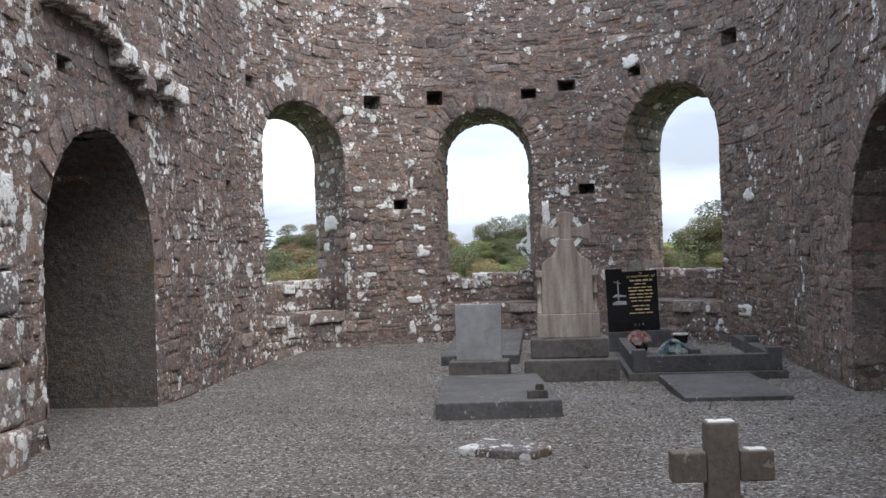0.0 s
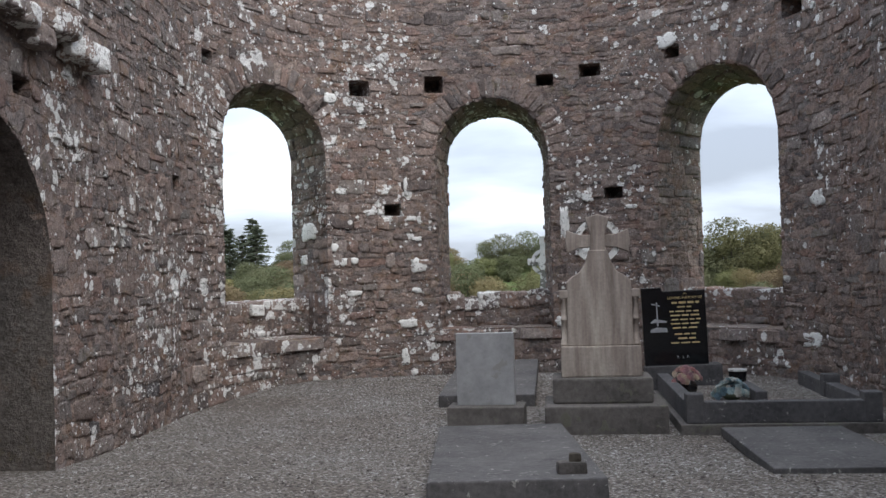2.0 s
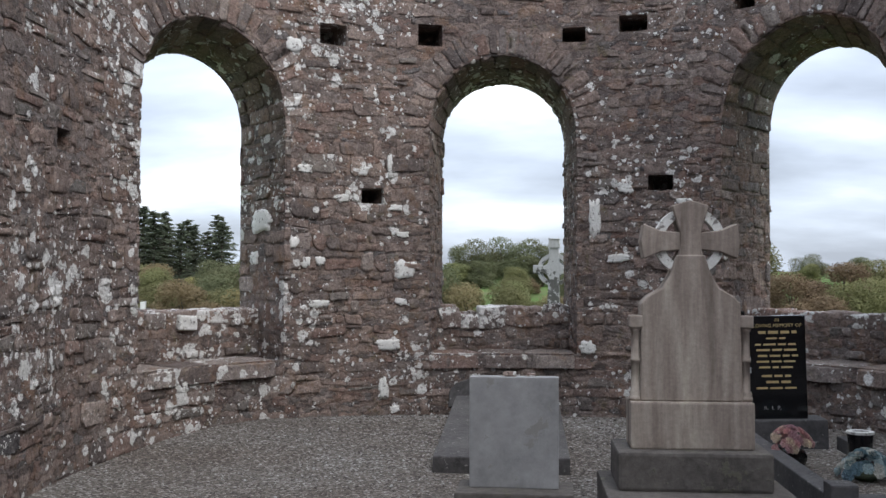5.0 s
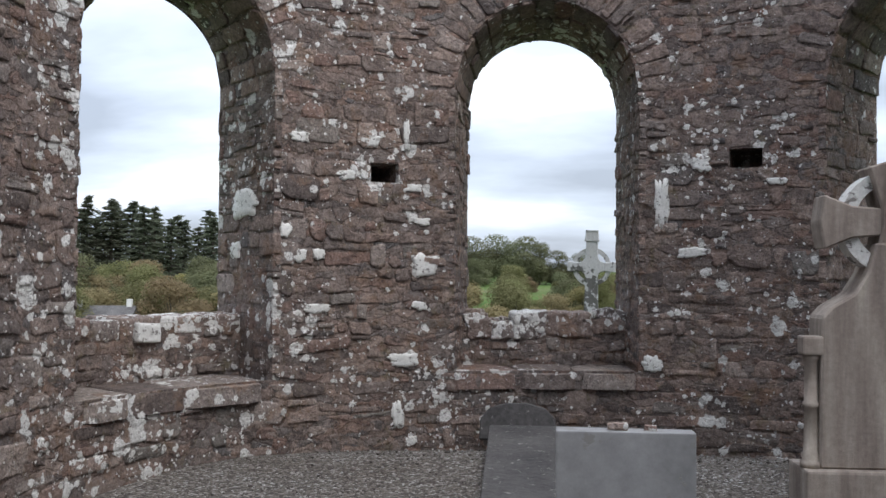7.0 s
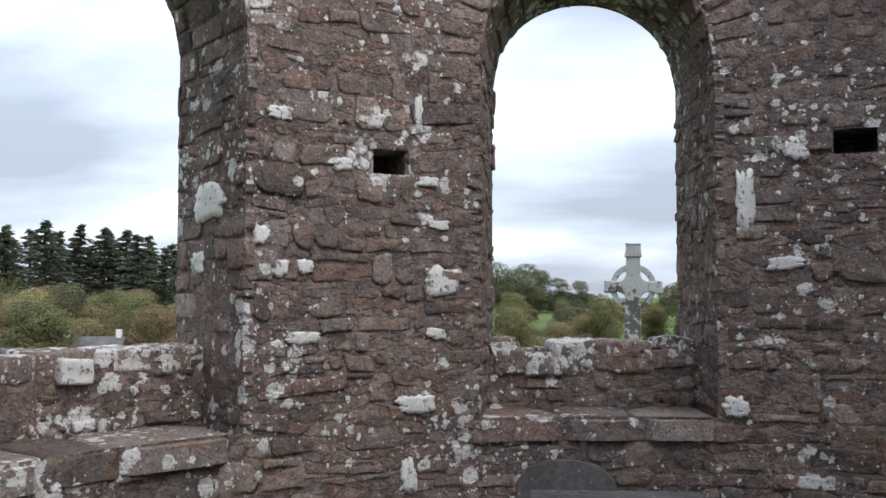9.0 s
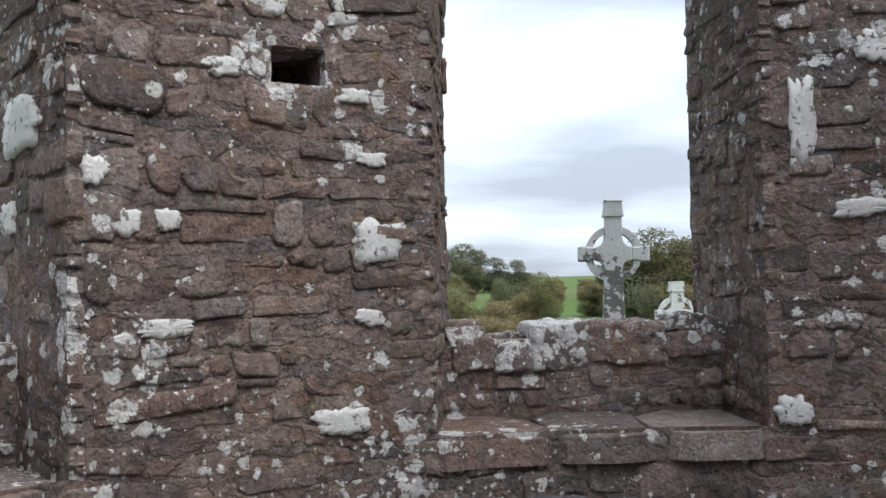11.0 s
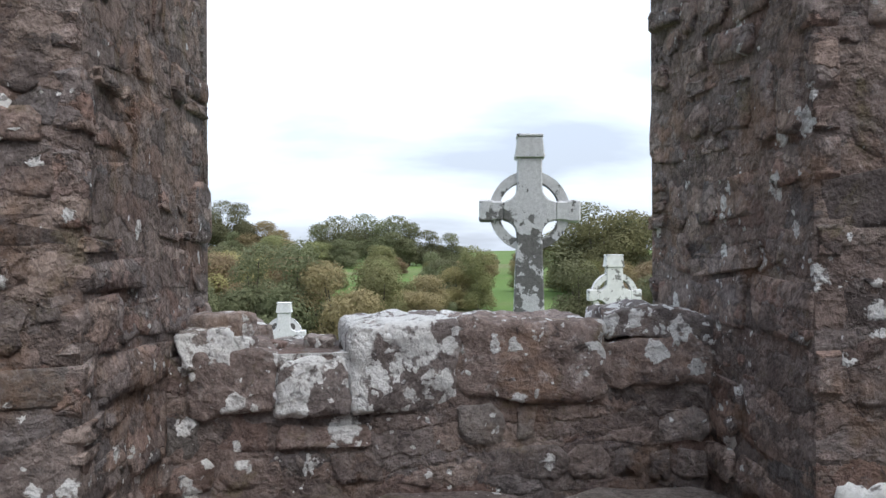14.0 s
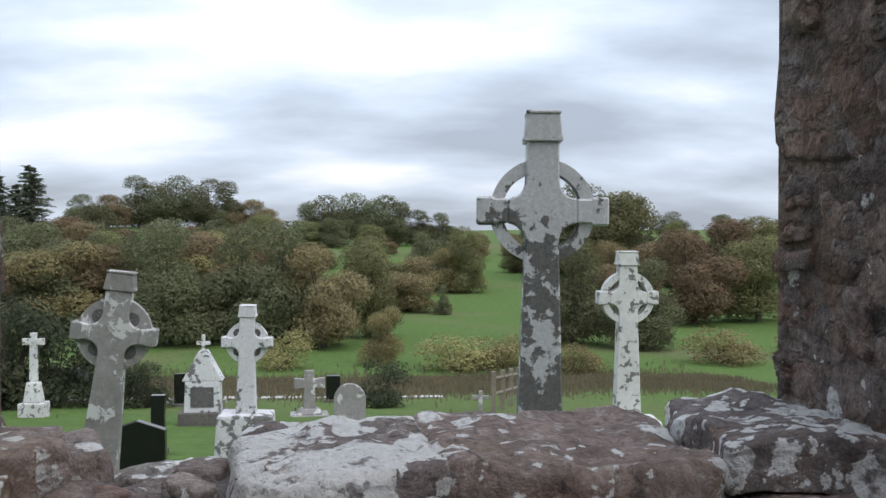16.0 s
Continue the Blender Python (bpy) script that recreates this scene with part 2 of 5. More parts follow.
def grass_material():
    m, n, l, b = nodes_of("grassland")
    where = n.new("ShaderNodeNewGeometry").outputs["Position"]
    fine = tex(n, l, "ShaderNodeTexNoise", 3.0, 8, 0.75, where)
    wide = tex(n, l, "ShaderNodeTexNoise", 0.045, 5, 0.6, where, 0.6)
    col = ramp(n, l, fine.outputs["Fac"], [(0.3, (0.056, 0.094, 0.028)), (0.7, (0.105, 0.166, 0.046))])
    dry = ramp(n, l, fine.outputs["Fac"], [(0.3, (0.095, 0.092, 0.048)), (0.7, (0.165, 0.155, 0.085))])
    col = blend(n, l, ramp(n, l, wide.outputs["Fac"], [(0.51, BLACK), (0.64, (0.8, 0.8, 0.8))]), col, dry)
    l.new(col, b.inputs["Base Color"])
    b.inputs["Roughness"].default_value = 1.0
    b.inputs["Specular IOR Level"].default_value = 0.1
    bump(n, l, b, fine.outputs["Fac"], 0.6, 0.1)
    return m


def leaf_material(name, a, c):
    m, n, l, b = nodes_of(name)
    g = n.new("ShaderNodeNewGeometry")
    o = n.new("ShaderNodeObjectInfo")
    lo = tuple(0.70 * p + 0.30 * q for p, q in zip(a, c))
    hi = tuple(0.35 * p + 0.65 * q for p, q in zip(a, c))
    col = ramp(n, l, g.outputs["Random Per Island"], [(0.0, lo), (1.0, hi)])
    wide = tex(n, l, "ShaderNodeTexNoise", 0.9, 3, 0.5, g.outputs["Position"])
    col = blend(n, l, 0.6, col, ramp(n, l, wide.outputs["Fac"], [(0.3, (0.46, 0.47, 0.44)), (0.7, (0.76, 0.73, 0.66))]), "OVERLAY")
    hsv = n.new("ShaderNodeHueSaturation")
    l.new(calc(n, l, "ADD", calc(n, l, "MULTIPLY", o.outputs["Random"], 0.04), 0.462), hsv.inputs["Hue"])
    l.new(calc(n, l, "ADD", calc(n, l, "MULTIPLY", o.outputs["Random"], 0.45), 0.80), hsv.inputs["Value"])
    hsv.inputs["Saturation"].default_value = 0.82
    l.new(col, hsv.inputs["Color"])
    through_leaf = n.new("ShaderNodeBsdfTranslucent")
    l.new(hsv.outputs[0], through_leaf.inputs["Color"])
    two = n.new("ShaderNodeMixShader")
    two.inputs[0].default_value = 0.38
    l.new(b.outputs[0], two.inputs[1])
    l.new(through_leaf.outputs[0], two.inputs[2])
    l.new(two.outputs[0], n["Material Output"].inputs["Surface"])
    l.new(hsv.outputs[0], b.inputs["Base Color"])
    b.inputs["Roughness"].default_value = 0.8
    b.inputs["Specular IOR Level"].default_value = 0.15
    return m


GRAVEL = gravel_material()
GRASS = grass_material()
SLATE = speckled("dark_slate", (0.045, 0.043, 0.044), (0.135, 0.128, 0.125), 20, 0.82, 0.8, (0.30, 0.29, 0.27), 0.62, 16)
GREYSTONE = speckled("smooth_grey_limestone", (0.20, 0.20, 0.203), (0.37, 0.37, 0.372), 9, 0.72, 0.25, (0.24, 0.235, 0.225), 0.60, 5)
PLINTH = speckled("weathered_plinth", (0.055, 0.050, 0.047), (0.165, 0.150, 0.138), 16, 0.92, 0.9, (0.125, 0.120, 0.095), 0.57, 5)
KERB = speckled("dark_kerb", (0.038, 0.037, 0.040), (0.120, 0.115, 0.115), 18, 0.8, 0.7, (0.24, 0.235, 0.22), 0.63, 15)
POLISH = speckled("polished_black_granite", (0.006, 0.006, 0.007), (0.012, 0.012, 0.013), 80, 0.10, 0.0, spec=0.5)
ETCH = speckled("etched_grey", (0.20, 0.20, 0.21), (0.42, 0.42, 0.43), 40, 0.6, 0.0)
GOLD = speckled("gold_lettering", (0.45, 0.34, 0.16), (0.55, 0.42, 0.22), 60, 0.5, 0.0)
LICHEN = speckled("pale_lichen", (0.55, 0.55, 0.52), (0.84, 0.835, 0.81), 42, 0.98, 0.9, (0.26, 0.245, 0.23), 0.57, 19)
GREYCROSS = speckled("grey_lichened_stone", (0.16, 0.15, 0.14), (0.30, 0.29, 0.28), 20, 0.9, 0.5, (0.50, 0.50, 0.49), 0.56, 6.0)
PALECROSS = speckled("pale_lichened_stone", (0.44, 0.44, 0.43), (0.64, 0.64, 0.62), 22, 0.9, 0.4, (0.15, 0.145, 0.135), 0.55, 9.0)
BARK = speckled("bark", (0.05, 0.042, 0.034), (0.12, 0.105, 0.085), 8, 0.95, 0.6)


def streaked_stone(name, low, mean, high, stretch):
    """Cement-like stone or plaster with run-off streaks down its face."""
    m, n, l, b = nodes_of(name)
    where = n.new("ShaderNodeNewGeometry").outputs["Position"]
    long = n.new("ShaderNodeVectorMath")
    long.operation = "MULTIPLY"
    long.inputs[1].default_value = stretch
    l.new(where, long.inputs[0])
    run = tex(n, l, "ShaderNodeTexNoise", 1.0, 5, 0.6, long.outputs[0])
    fine = tex(n, l, "ShaderNodeTexNoise", 34, 8, 0.7, where)
    col = ramp(n, l, run.outputs["Fac"], [(0.30, low), (0.50, mean), (0.70, high)])
    col = blend(n, l, 0.5, col, ramp(n, l, fine.outputs["Fac"], [(0.3, (0.33, 0.33, 0.33)), (0.7, (0.66, 0.66, 0.66))]), "OVERLAY")
    l.new(col, b.inputs["Base Color"])
    b.inputs["Roughness"].default_value = 0.92
    bump(n, l, b, fine.outputs["Fac"], 0.4, 0.008)
    return m


SANDSTONE = streaked_stone("streaked_buff_stone", (0.150, 0.120, 0.102), (0.285, 0.238, 0.205), (0.440, 0.388, 0.328), (9, 9, 0.8))


# ---- mesh helpers ----
def link_mesh(name, verts, faces, material, parent=None, label="", smooth=False, fans=0):
    """fans: with that many corners to a stone, its sides stay flat and its face is shaded smooth."""
    me = bpy.data.meshes.new(name)
    me.from_pydata(verts, [], faces)
    me.materials.append(material)
    if smooth:
        me.polygons.foreach_set("use_smooth", [True] * len(me.polygons))
    if fans:
        me.polygons.foreach_set("use_smooth", [k % (3 * fans) >= fans for k in range(len(me.polygons))])
    me.update()
    ob = new(name, me)
    if parent is not None:
        ob.parent = parent
    if label:
        tagged(ob, label)
    return ob


def part(name, bm, material, parent=None, label="", smooth=False):
    me = bpy.data.meshes.new(name)
    bmesh.ops.recalc_face_normals(bm, faces=bm.faces)
    bm.to_mesh(me)
    bm.free()
    me.materials.append(material)
    if smooth:
        me.polygons.foreach_set("use_smooth", [True] * len(me.polygons))
    ob = new(name, me)
    if parent is not None:
        ob.parent = parent
    if label:
        tagged(ob, label)
    return ob


def thing(name, label, category, m=None, group="", kind=""):
    ob = new(name)
    if m is not None:
        ob.matrix_world = m
    return tagged(ob, label, category, group, kind)


def block(x0, x1, y0, y1, z0, z1, bevel=0.012, top=None, wobble=0.0, cuts=0):
    """A worn block; top=(dx, dy) draws the upper face in."""
    bm = bmesh.new()
    bmesh.ops.create_cube(bm, size=1.0)
    dx, dy = top or (0, 0)
    for v in bm.verts:
        up = v.co.z > 0
        cx, cy = (x0 + x1) / 2, (y0 + y1) / 2
        hx, hy = (x1 - x0) / 2 - (dx if up else 0), (y1 - y0) / 2 - (dy if up else 0)
        v.co = (cx + math.copysign(hx, v.co.x), cy + math.copysign(hy, v.co.y), z1 if up else z0)
    if cuts:
        bmesh.ops.subdivide_edges(bm, edges=bm.edges[:], cuts=cuts, use_grid_fill=True)
    elif bevel:
        bmesh.ops.bevel(bm, geom=bm.edges[:], offset=bevel, segments=2, profile=0.6, affect="EDGES")
    if wobble:
        for v in bm.verts:
            v.co += Vector(noise.noise_vector(v.co * 3.1 + Vector((x0, y0, z0)) * 7)) * wobble
    return bm


def prism(outline, y0, y1, bevel=0.008):
    """An outline in x and z, drawn out from y0 to y1."""
    bm = bmesh.new()
    front = [bm.verts.new((x, y0, z)) for x, z in outline]
    back = [bm.verts.new((x, y1, z)) for x, z in outline]
    bm.faces.new(front)
    bm.faces.new(back[::-1])
    k = len(outline)
    for i in range(k):
        bm.faces.new((front[i], back[i], back[(i + 1) % k], front[(i + 1) % k]))
    bmesh.ops.recalc_face_normals(bm, faces=bm.faces)
    if bevel:
        bmesh.ops.bevel(bm, geom=bm.edges[:], offset=bevel, segments=1, affect="EDGES")
    return bm


def ring(cx, cz, r0, r1, y0, y1, a0=0, a1=360, steps=40):
    """A flat ring, or a piece of one, in x and z."""
    bm = bmesh.new()
    rows = []
    closed = a1 - a0 >= 360
    for i in range(steps if closed else steps + 1):
        a = radians(a0 + (a1 - a0) * i / steps)
        c, s = math.cos(a), math.sin(a)
        rows.append([bm.verts.new((cx + r * c, y, cz + r * s)) for r, y in ((r0, y0), (r1, y0), (r1, y1), (r0, y1))])
    for i in range(len(rows) if closed else len(rows) - 1):
        p, q = rows[i], rows[(i + 1) % len(rows)]
        for k in range(4):
            bm.faces.new((p[k], p[(k + 1) % 4], q[(k + 1) % 4], q[k]))
    if not closed:
        bm.faces.new(rows[0])
        bm.faces.new(rows[-1])
    return bm


# ---- the plan of the ruin ----
CX, CY, RIN, ROUT = -0.25, 11.0, 4.05, 5.20
LEFT0, LEFT1 = Vector((-2.30, -8.0)), Vector((CX - RIN, CY))
RIGHT1, RIGHT0 = Vector((CX + RIN, CY)), Vector((4.75, -8.0))
L1 = (LEFT1 - LEFT0).length
LA = math.pi * RIN
L2 = (RIGHT0 - RIGHT1).length
TOP = 6.9


def plan(s, depth=0.0):
    """The place in plan at s metres along the inner face, depth metres into the wall, and the normal into the room."""
    if s < L1:
        d = (LEFT1 - LEFT0) / L1
        nrm = Vector((d.y, -d.x))
        p = LEFT0 + d * s
    elif s < L1 + LA:
        a = -math.pi / 2 + (s - L1) / RIN
        nrm = Vector((-math.sin(a), -math.cos(a)))
        p = Vector((CX, CY)) - nrm * RIN
    else:
        d = (RIGHT0 - RIGHT1) / L2
        nrm = Vector((d.y, -d.x))
        p = RIGHT1 + d * (s - L1 - LA)
    return p - nrm * depth, nrm


def s_of(deg):
    return L1 + RIN * (radians(deg) + math.pi / 2)


def s_left(y):
    return L1 * (y - LEFT0.y) / (LEFT1.y - LEFT0.y)


def s_right(y):
    return L1 + LA + L2 * (CY - y) / (CY - RIGHT0.y)


def ground_z(x, y):
    """Gravel inside dips a little and rises to the wall; outside lies lower and climbs to the hills."""
    def ease(a, b, v):
        v = min(max((v - a) / (b - a), 0), 1)
        return v * v * (3 - 2 * v)
    z = -0.10 * ease(6.0, 8.6, y) + 0.20 * ease(11.0, 14.4, y)
    out = ease(15.6, 18.5, y)
    side = math.hypot(x - CX, y - 4)
    out = max(out, ease(9.5, 13, side))
    if out > 0:
        far = -0.6 - 3.5 * min(max((y - 20) / 34, 0), 1)
        crest = 4.2 + 3.0 * ease(-14, -48, x) + 1.2 * ease(10, 80, x)
        hill = crest * ease(66, 195, y + 0.12 * abs(x))
        hill += 6 * ease(300, 1100, math.hypot(x, y))
        z = z * (1 - out) + (far + hill + 0.25 * noise.noise((x * 0.05, y * 0.05, 0)) * ease(18, 60, y)) * out
    return z


# openings through the wall: inner angles, outer angles, springing, crown, sill
WINDOWS = [((-76.5, -48.3), (-65.2, -47.3)), ((-22.6, 2.9), (-17.4, 0.4)), ((27.0, 56.0), (29.3, 47.2))]
CROWNS = (4.28, 4.28, 4.43)
LEDGE, SILL, SPRING = 0.66, 1.16, 3.36
RDWARF = 4.70


def arch_z(u, half, spring, crown):
    u = min(abs(u) / half, 1)
    return spring + (crown - spring) * math.sqrt(max(0, 1 - u * u))


# putlog holes: s, height, width, height of the hole
HOLES = [(s_of(a), z, w, h) for a, z, w, h in (
    (-39.7, 4.38, 0.34, 0.24), (-22.4, 4.49, 0.30, 0.26), (2.4, 4.52, 0.28, 0.18), (12.4, 4.62, 0.34, 0.20), (31.0, 4.73, 0.24, 0.20),
    (-32.5, 2.53, 0.28, 0.18), (16.9, 2.70, 0.30, 0.18), (60.9, 4.91, 0.40, 0.24), (-80.8, 4.43, 0.26, 0.20))]
HOLES += [(s_left(10.65), 2.71, 0.26, 0.18), (s_left(6.80), 3.16, 0.30, 0.16), (s_left(5.07), 3.46, 0.34, 0.16)]

# all openings in the inner face as (s0, s1, z_low, spring, crown)
FACE_OPEN = [(s_of(i[0]), s_of(i[1]), LEDGE, SPRING, crown) for (i, o), crown in zip(WINDOWS, CROWNS)]
NICHE = (s_left(4.50), s_left(7.28), -0.4, 1.62, 2.98)
DOORWAY = (s_right(8.25), s_right(4.9), -0.4, 1.45, 3.05)
FACE_OPEN += [NICHE, DOORWAY]


def open_span(s):
    """The z intervals that are open at s in the inner face."""
    spans = []
    for s0, s1, lo, spring, crown in FACE_OPEN:
        if s0 < s < s1:
            half = (s1 - s0) / 2
            spans.append((lo, arch_z(s - (s0 + s1) / 2, half, spring, crown)))
    for s0, z, w, h in HOLES:
        if abs(s - s0) < w / 2:
            spans.append((z - h / 2, z + h / 2))
    return sorted(spans)


def strip_wall(s_edges, spans_at, depth, z0, z1):
    """Upright strips between s edges, broken where the wall is open."""
    verts, faces = [], []
    for a, b in zip(s_edges[:-1], s_edges[1:]):
        eps = min(1e-4, (b - a) / 4)
        sa, sb = spans_at(a + eps), spans_at(b - eps)
        if len(sa) != len(sb):
            sa = sb = spans_at((a + b) / 2)
        lo_a = [z0] + [q[1] for q in sa]
        hi_a = [q[0] for q in sa] + [z1]
        lo_b = [z0] + [q[1] for q in sb]
        hi_b = [q[0] for q in sb] + [z1]
        pa, pb = plan(a, depth)[0], plan(b, depth)[0]
        for la, ha, lb, hb in zip(lo_a, hi_a, lo_b, hi_b):
            if ha - la < 1e-3 and hb - lb < 1e-3:
                continue
            k = len(verts)
            verts += [(pa.x, pa.y, la), (pb.x, pb.y, lb), (pb.x, pb.y, hb), (pa.x, pa.y, ha)]
            faces.append((k, k + 1, k + 2, k + 3))
    return verts, faces


def edges_for(opens, s0, s1, step):
    e = set(np.arange(s0, s1, step).round(4).tolist()) | {s0, s1}
    for o in opens:
        e |= {o[0], o[1]}
        e |= set(np.linspace(o[0], o[1], 29).round(4).tolist())
    for c, z, w, h in HOLES:
        e |= {c - w / 2, c + w / 2}
    e = sorted(v for v in e if s0 <= v <= s1)
    return [v for k, v in enumerate(e) if k == 0 or v - e[k - 1] > 1e-3]


def loft(rows, closed=False):
    """Faces between rows of points."""
    verts, faces = [], []
    for r in rows:
        verts += [tuple(p) for p in r]
    k = len(rows[0])
    for i in range(len(rows) - 1):
        for j in range(k - 1):
            faces.append((i * k + j, i * k + j + 1, (i + 1) * k + j + 1, (i + 1) * k + j))
    return verts, faces


def merged(chunks):
    verts, faces = [], []
    for v, f in chunks:
        k = len(verts)
        verts += v
        faces += [tuple(i + k for i in q) for q in f]
    return verts, faces


# ---- masonry ----
rng = random.Random(7)


def stone_mesh(corners, place, proud, rnd, sink=0.04, lean=1.0):
    """One rough, angular stone from four corners in the wall's own u and v; place(u, v, out) gives the point in the room."""
    us, vs = [c[0] for c in corners], [c[1] for c in corners]
    cu, cv = sum(us) / 4, sum(vs) / 4
    ring0 = []
    for i in range(4):
        a, b, prev = corners[i], corners[(i + 1) % 4], corners[i - 1]
        la, lb = max(math.dist(a, b), 1e-4), max(math.dist(a, prev), 1e-4)
        cut = min(la, lb) * rnd.uniform(0.04, 0.30)
        ring0.append((a[0] + (prev[0] - a[0]) * cut / lb, a[1] + (prev[1] - a[1]) * cut / lb))
        ring0.append((a[0] + (b[0] - a[0]) * cut / la, a[1] + (b[1] - a[1]) * cut / la))
        f = rnd.uniform(0.3, 0.7)
        j = min(la, lb) * 0.09
        ring0.append((a[0] + (b[0] - a[0]) * f + rnd.uniform(-j, j), a[1] + (b[1] - a[1]) * f + rnd.uniform(-j, j)))
    lean_u, lean_v = rnd.uniform(-0.06, 0.06) * lean, rnd.uniform(-0.10, 0.07) * lean
    verts = [place(u, v, -sink) for u, v in ring0]
    thin = min(max(us) - min(us), max(vs) - min(vs))
    edge = min(0.008, thin * 0.10)
    for k, (frac, lift) in enumerate(((edge, 0.75), (min(0.03, thin * 0.28), 1.0))):
        for u, v in ring0:
            d = math.hypot(u - cu, v - cv) or 1
            q = max(0.3, 1 - frac / d)
            o = proud * lift + lean_u * (u - cu) + lean_v * (v - cv) + rnd.uniform(-0.007, 0.005)
            verts.append(place(cu + (u - cu) * q, cv + (v - cv) * q, o))
    mu = rnd.uniform(-0.2, 0.2) * (max(us) - min(us))
    verts.append(place(cu + mu, cv, proud + lean_u * mu + rnd.uniform(-0.005, 0.008)))
    n = len(ring0)
    faces = []
    for k in range(2):
        for i in range(n):
            j = (i + 1) % n
            faces.append((k * n + i, k * n + j, (k + 1) * n + j, (k + 1) * n + i))
    for i in range(n):
        faces.append((2 * n + i, 2 * n + (i + 1) % n, 3 * n))
    return verts, faces


def rubble(u0, u1, v0, v1, rnd, low=0.10, high=0.24, long=(0.14, 0.50), joint=0.010):
    """Corner lists of roughly coursed rubble over a stretch of wall: bands cut into thin and thick stones that rise and fall."""
    stones = []
    v = v0
    def wave(u, v):
        return 0.05 * noise.noise((u * 0.7, v * 1.1, 3.1)) + 0.035 * noise.noise((u * 2.0, v * 2.6, 9.7)) + 0.016 * noise.noise((u * 6.0, v * 6.0, 1.7))
    while v < v1:
        h = rnd.uniform(low, high)
        u = u0 - rnd.uniform(0, 0.3)
        while u < u1:
            w = rnd.uniform(*long)
            if rnd.random() < 0.15:
                w = rnd.uniform(0.07, 0.14)
            lay, rest = [], 1.0
            if h > 0.13 and rnd.random() < 0.52:
                k = 2 if h < 0.19 or rnd.random() < 0.5 else 3
                cuts = sorted(rnd.uniform(0.2, 0.8) for _ in range(k - 1))
                cuts = [0.0] + cuts + [1.0]
                lay = list(zip(cuts[:-1], cuts[1:]))
            else:
                lay = [(0.0, 1.0)]
            for a, b in lay:
                if (b - a) * h < 0.03:
                    continue
                subs = [(0.0, 1.0)]
                if w > 0.22 and rnd.random() < (0.6 if len(lay) > 1 else 0.15):
                    c = rnd.uniform(0.3, 0.7)
                    subs = [(0.0, c), (c, 1.0)]
                for p, q in subs:
                    g = joint * rnd.uniform(0.35, 0.9)
                    ua, ub = u + w * p + g, u + w * q - g
                    va, vb = v + h * a + g, v + h * b - g
                    if ub - ua < 0.03 or vb - va < 0.018:
                        continue
                    j = 0.14 * min(vb - va, ub - ua)
                    tilt = rnd.gauss(0, 0.025) * (ub - ua)
                    cs = []
                    for x, y, sg in ((ua, va, -1), (ub, va, 1), (ub, vb, 1), (ua, vb, -1)):
                        cs.append((x + rnd.uniform(-j, j), y + rnd.uniform(-j, j) * 0.6 + wave(x, y) + sg * tilt / 2))
                    stones.append(cs)
            u += w
        v += h
    return stones


def on_face(u, v, out):
    p, nrm = plan(u)
    return (p.x + nrm.x * out, p.y + nrm.y * out, v)


VOUSS = 0.36


def face_free(c):
    """Whether a face stone keeps clear of openings, arch rings and holes."""
    us, vs = [q[0] for q in c], [q[1] for q in c]
    cu, cv = sum(us) / 4, sum(vs) / 4
    for s0, s1, lo, spring, crown in FACE_OPEN:
        half, mid_s = (s1 - s0) / 2, (s0 + s1) / 2
        pts = list(c) + [(cu, cv)]
        for u, v in pts:
            if s0 - 0.01 < u < s1 + 0.01 and lo + 0.02 < v <= spring:
                return False
            if v > spring:
                rx, rz = half + VOUSS, crown - spring + VOUSS
                if ((u - mid_s) / rx) ** 2 + ((v - spring) / rz) ** 2 < 0.985:
                    return False
    for c0, z, w, h in HOLES:
        if max(us) > c0 - w / 2 and min(us) < c0 + w / 2 and max(vs) > z - h / 2 and min(vs) < z + h / 2:
            return False
    return True


def clipped(c):
    """Trims a stone at the side of an opening or a hole, so that jambs and holes keep a full edge."""
    for s0, s1, lo, spring, crown in FACE_OPEN:
        v_mid = sum(q[1] for q in c) / 4
        if lo + 0.05 < v_mid <= spring:
            cu = sum(q[0] for q in c) / 4
            if cu < s0:
                c = [(min(u, s0 - 0.012), v) for u, v in c]
            elif cu > s1:
                c = [(max(u, s1 + 0.012), v) for u, v in c]
            c = [(u, min(v, spring - 0.005)) if s0 - 0.4 < u < s1 + 0.4 else (u, v) for u, v in c]
        elif v_mid <= lo + 0.05 and s0 < sum(q[0] for q in c) / 4 < s1:
            c = [(u, min(v, lo - 0.01)) for u, v in c]
    for c0, z, w, h in HOLES:
        us, vs = [q[0] for q in c], [q[1] for q in c]
        if max(us) > c0 - w / 2 and min(us) < c0 + w / 2 and max(vs) > z - h / 2 and min(vs) < z + h / 2:
            cu, cv = sum(us) / 4, sum(vs) / 4
            du, dv = abs(cu - c0) / w, abs(cv - z) / h
            if du > dv:
                c = [(min(u, c0 - w / 2 - 0.005), v) if cu < c0 else (max(u, c0 + w / 2 + 0.005), v) for u, v in c]
            else:
                c = [(u, min(v, z - h / 2 - 0.005)) if cv < z else (u, max(v, z + h / 2 + 0.005)) for u, v in c]
    us, vs = [q[0] for q in c], [q[1] for q in c]
    return c if max(us) - min(us) > 0.05 and max(vs) - min(vs) > 0.035 else None


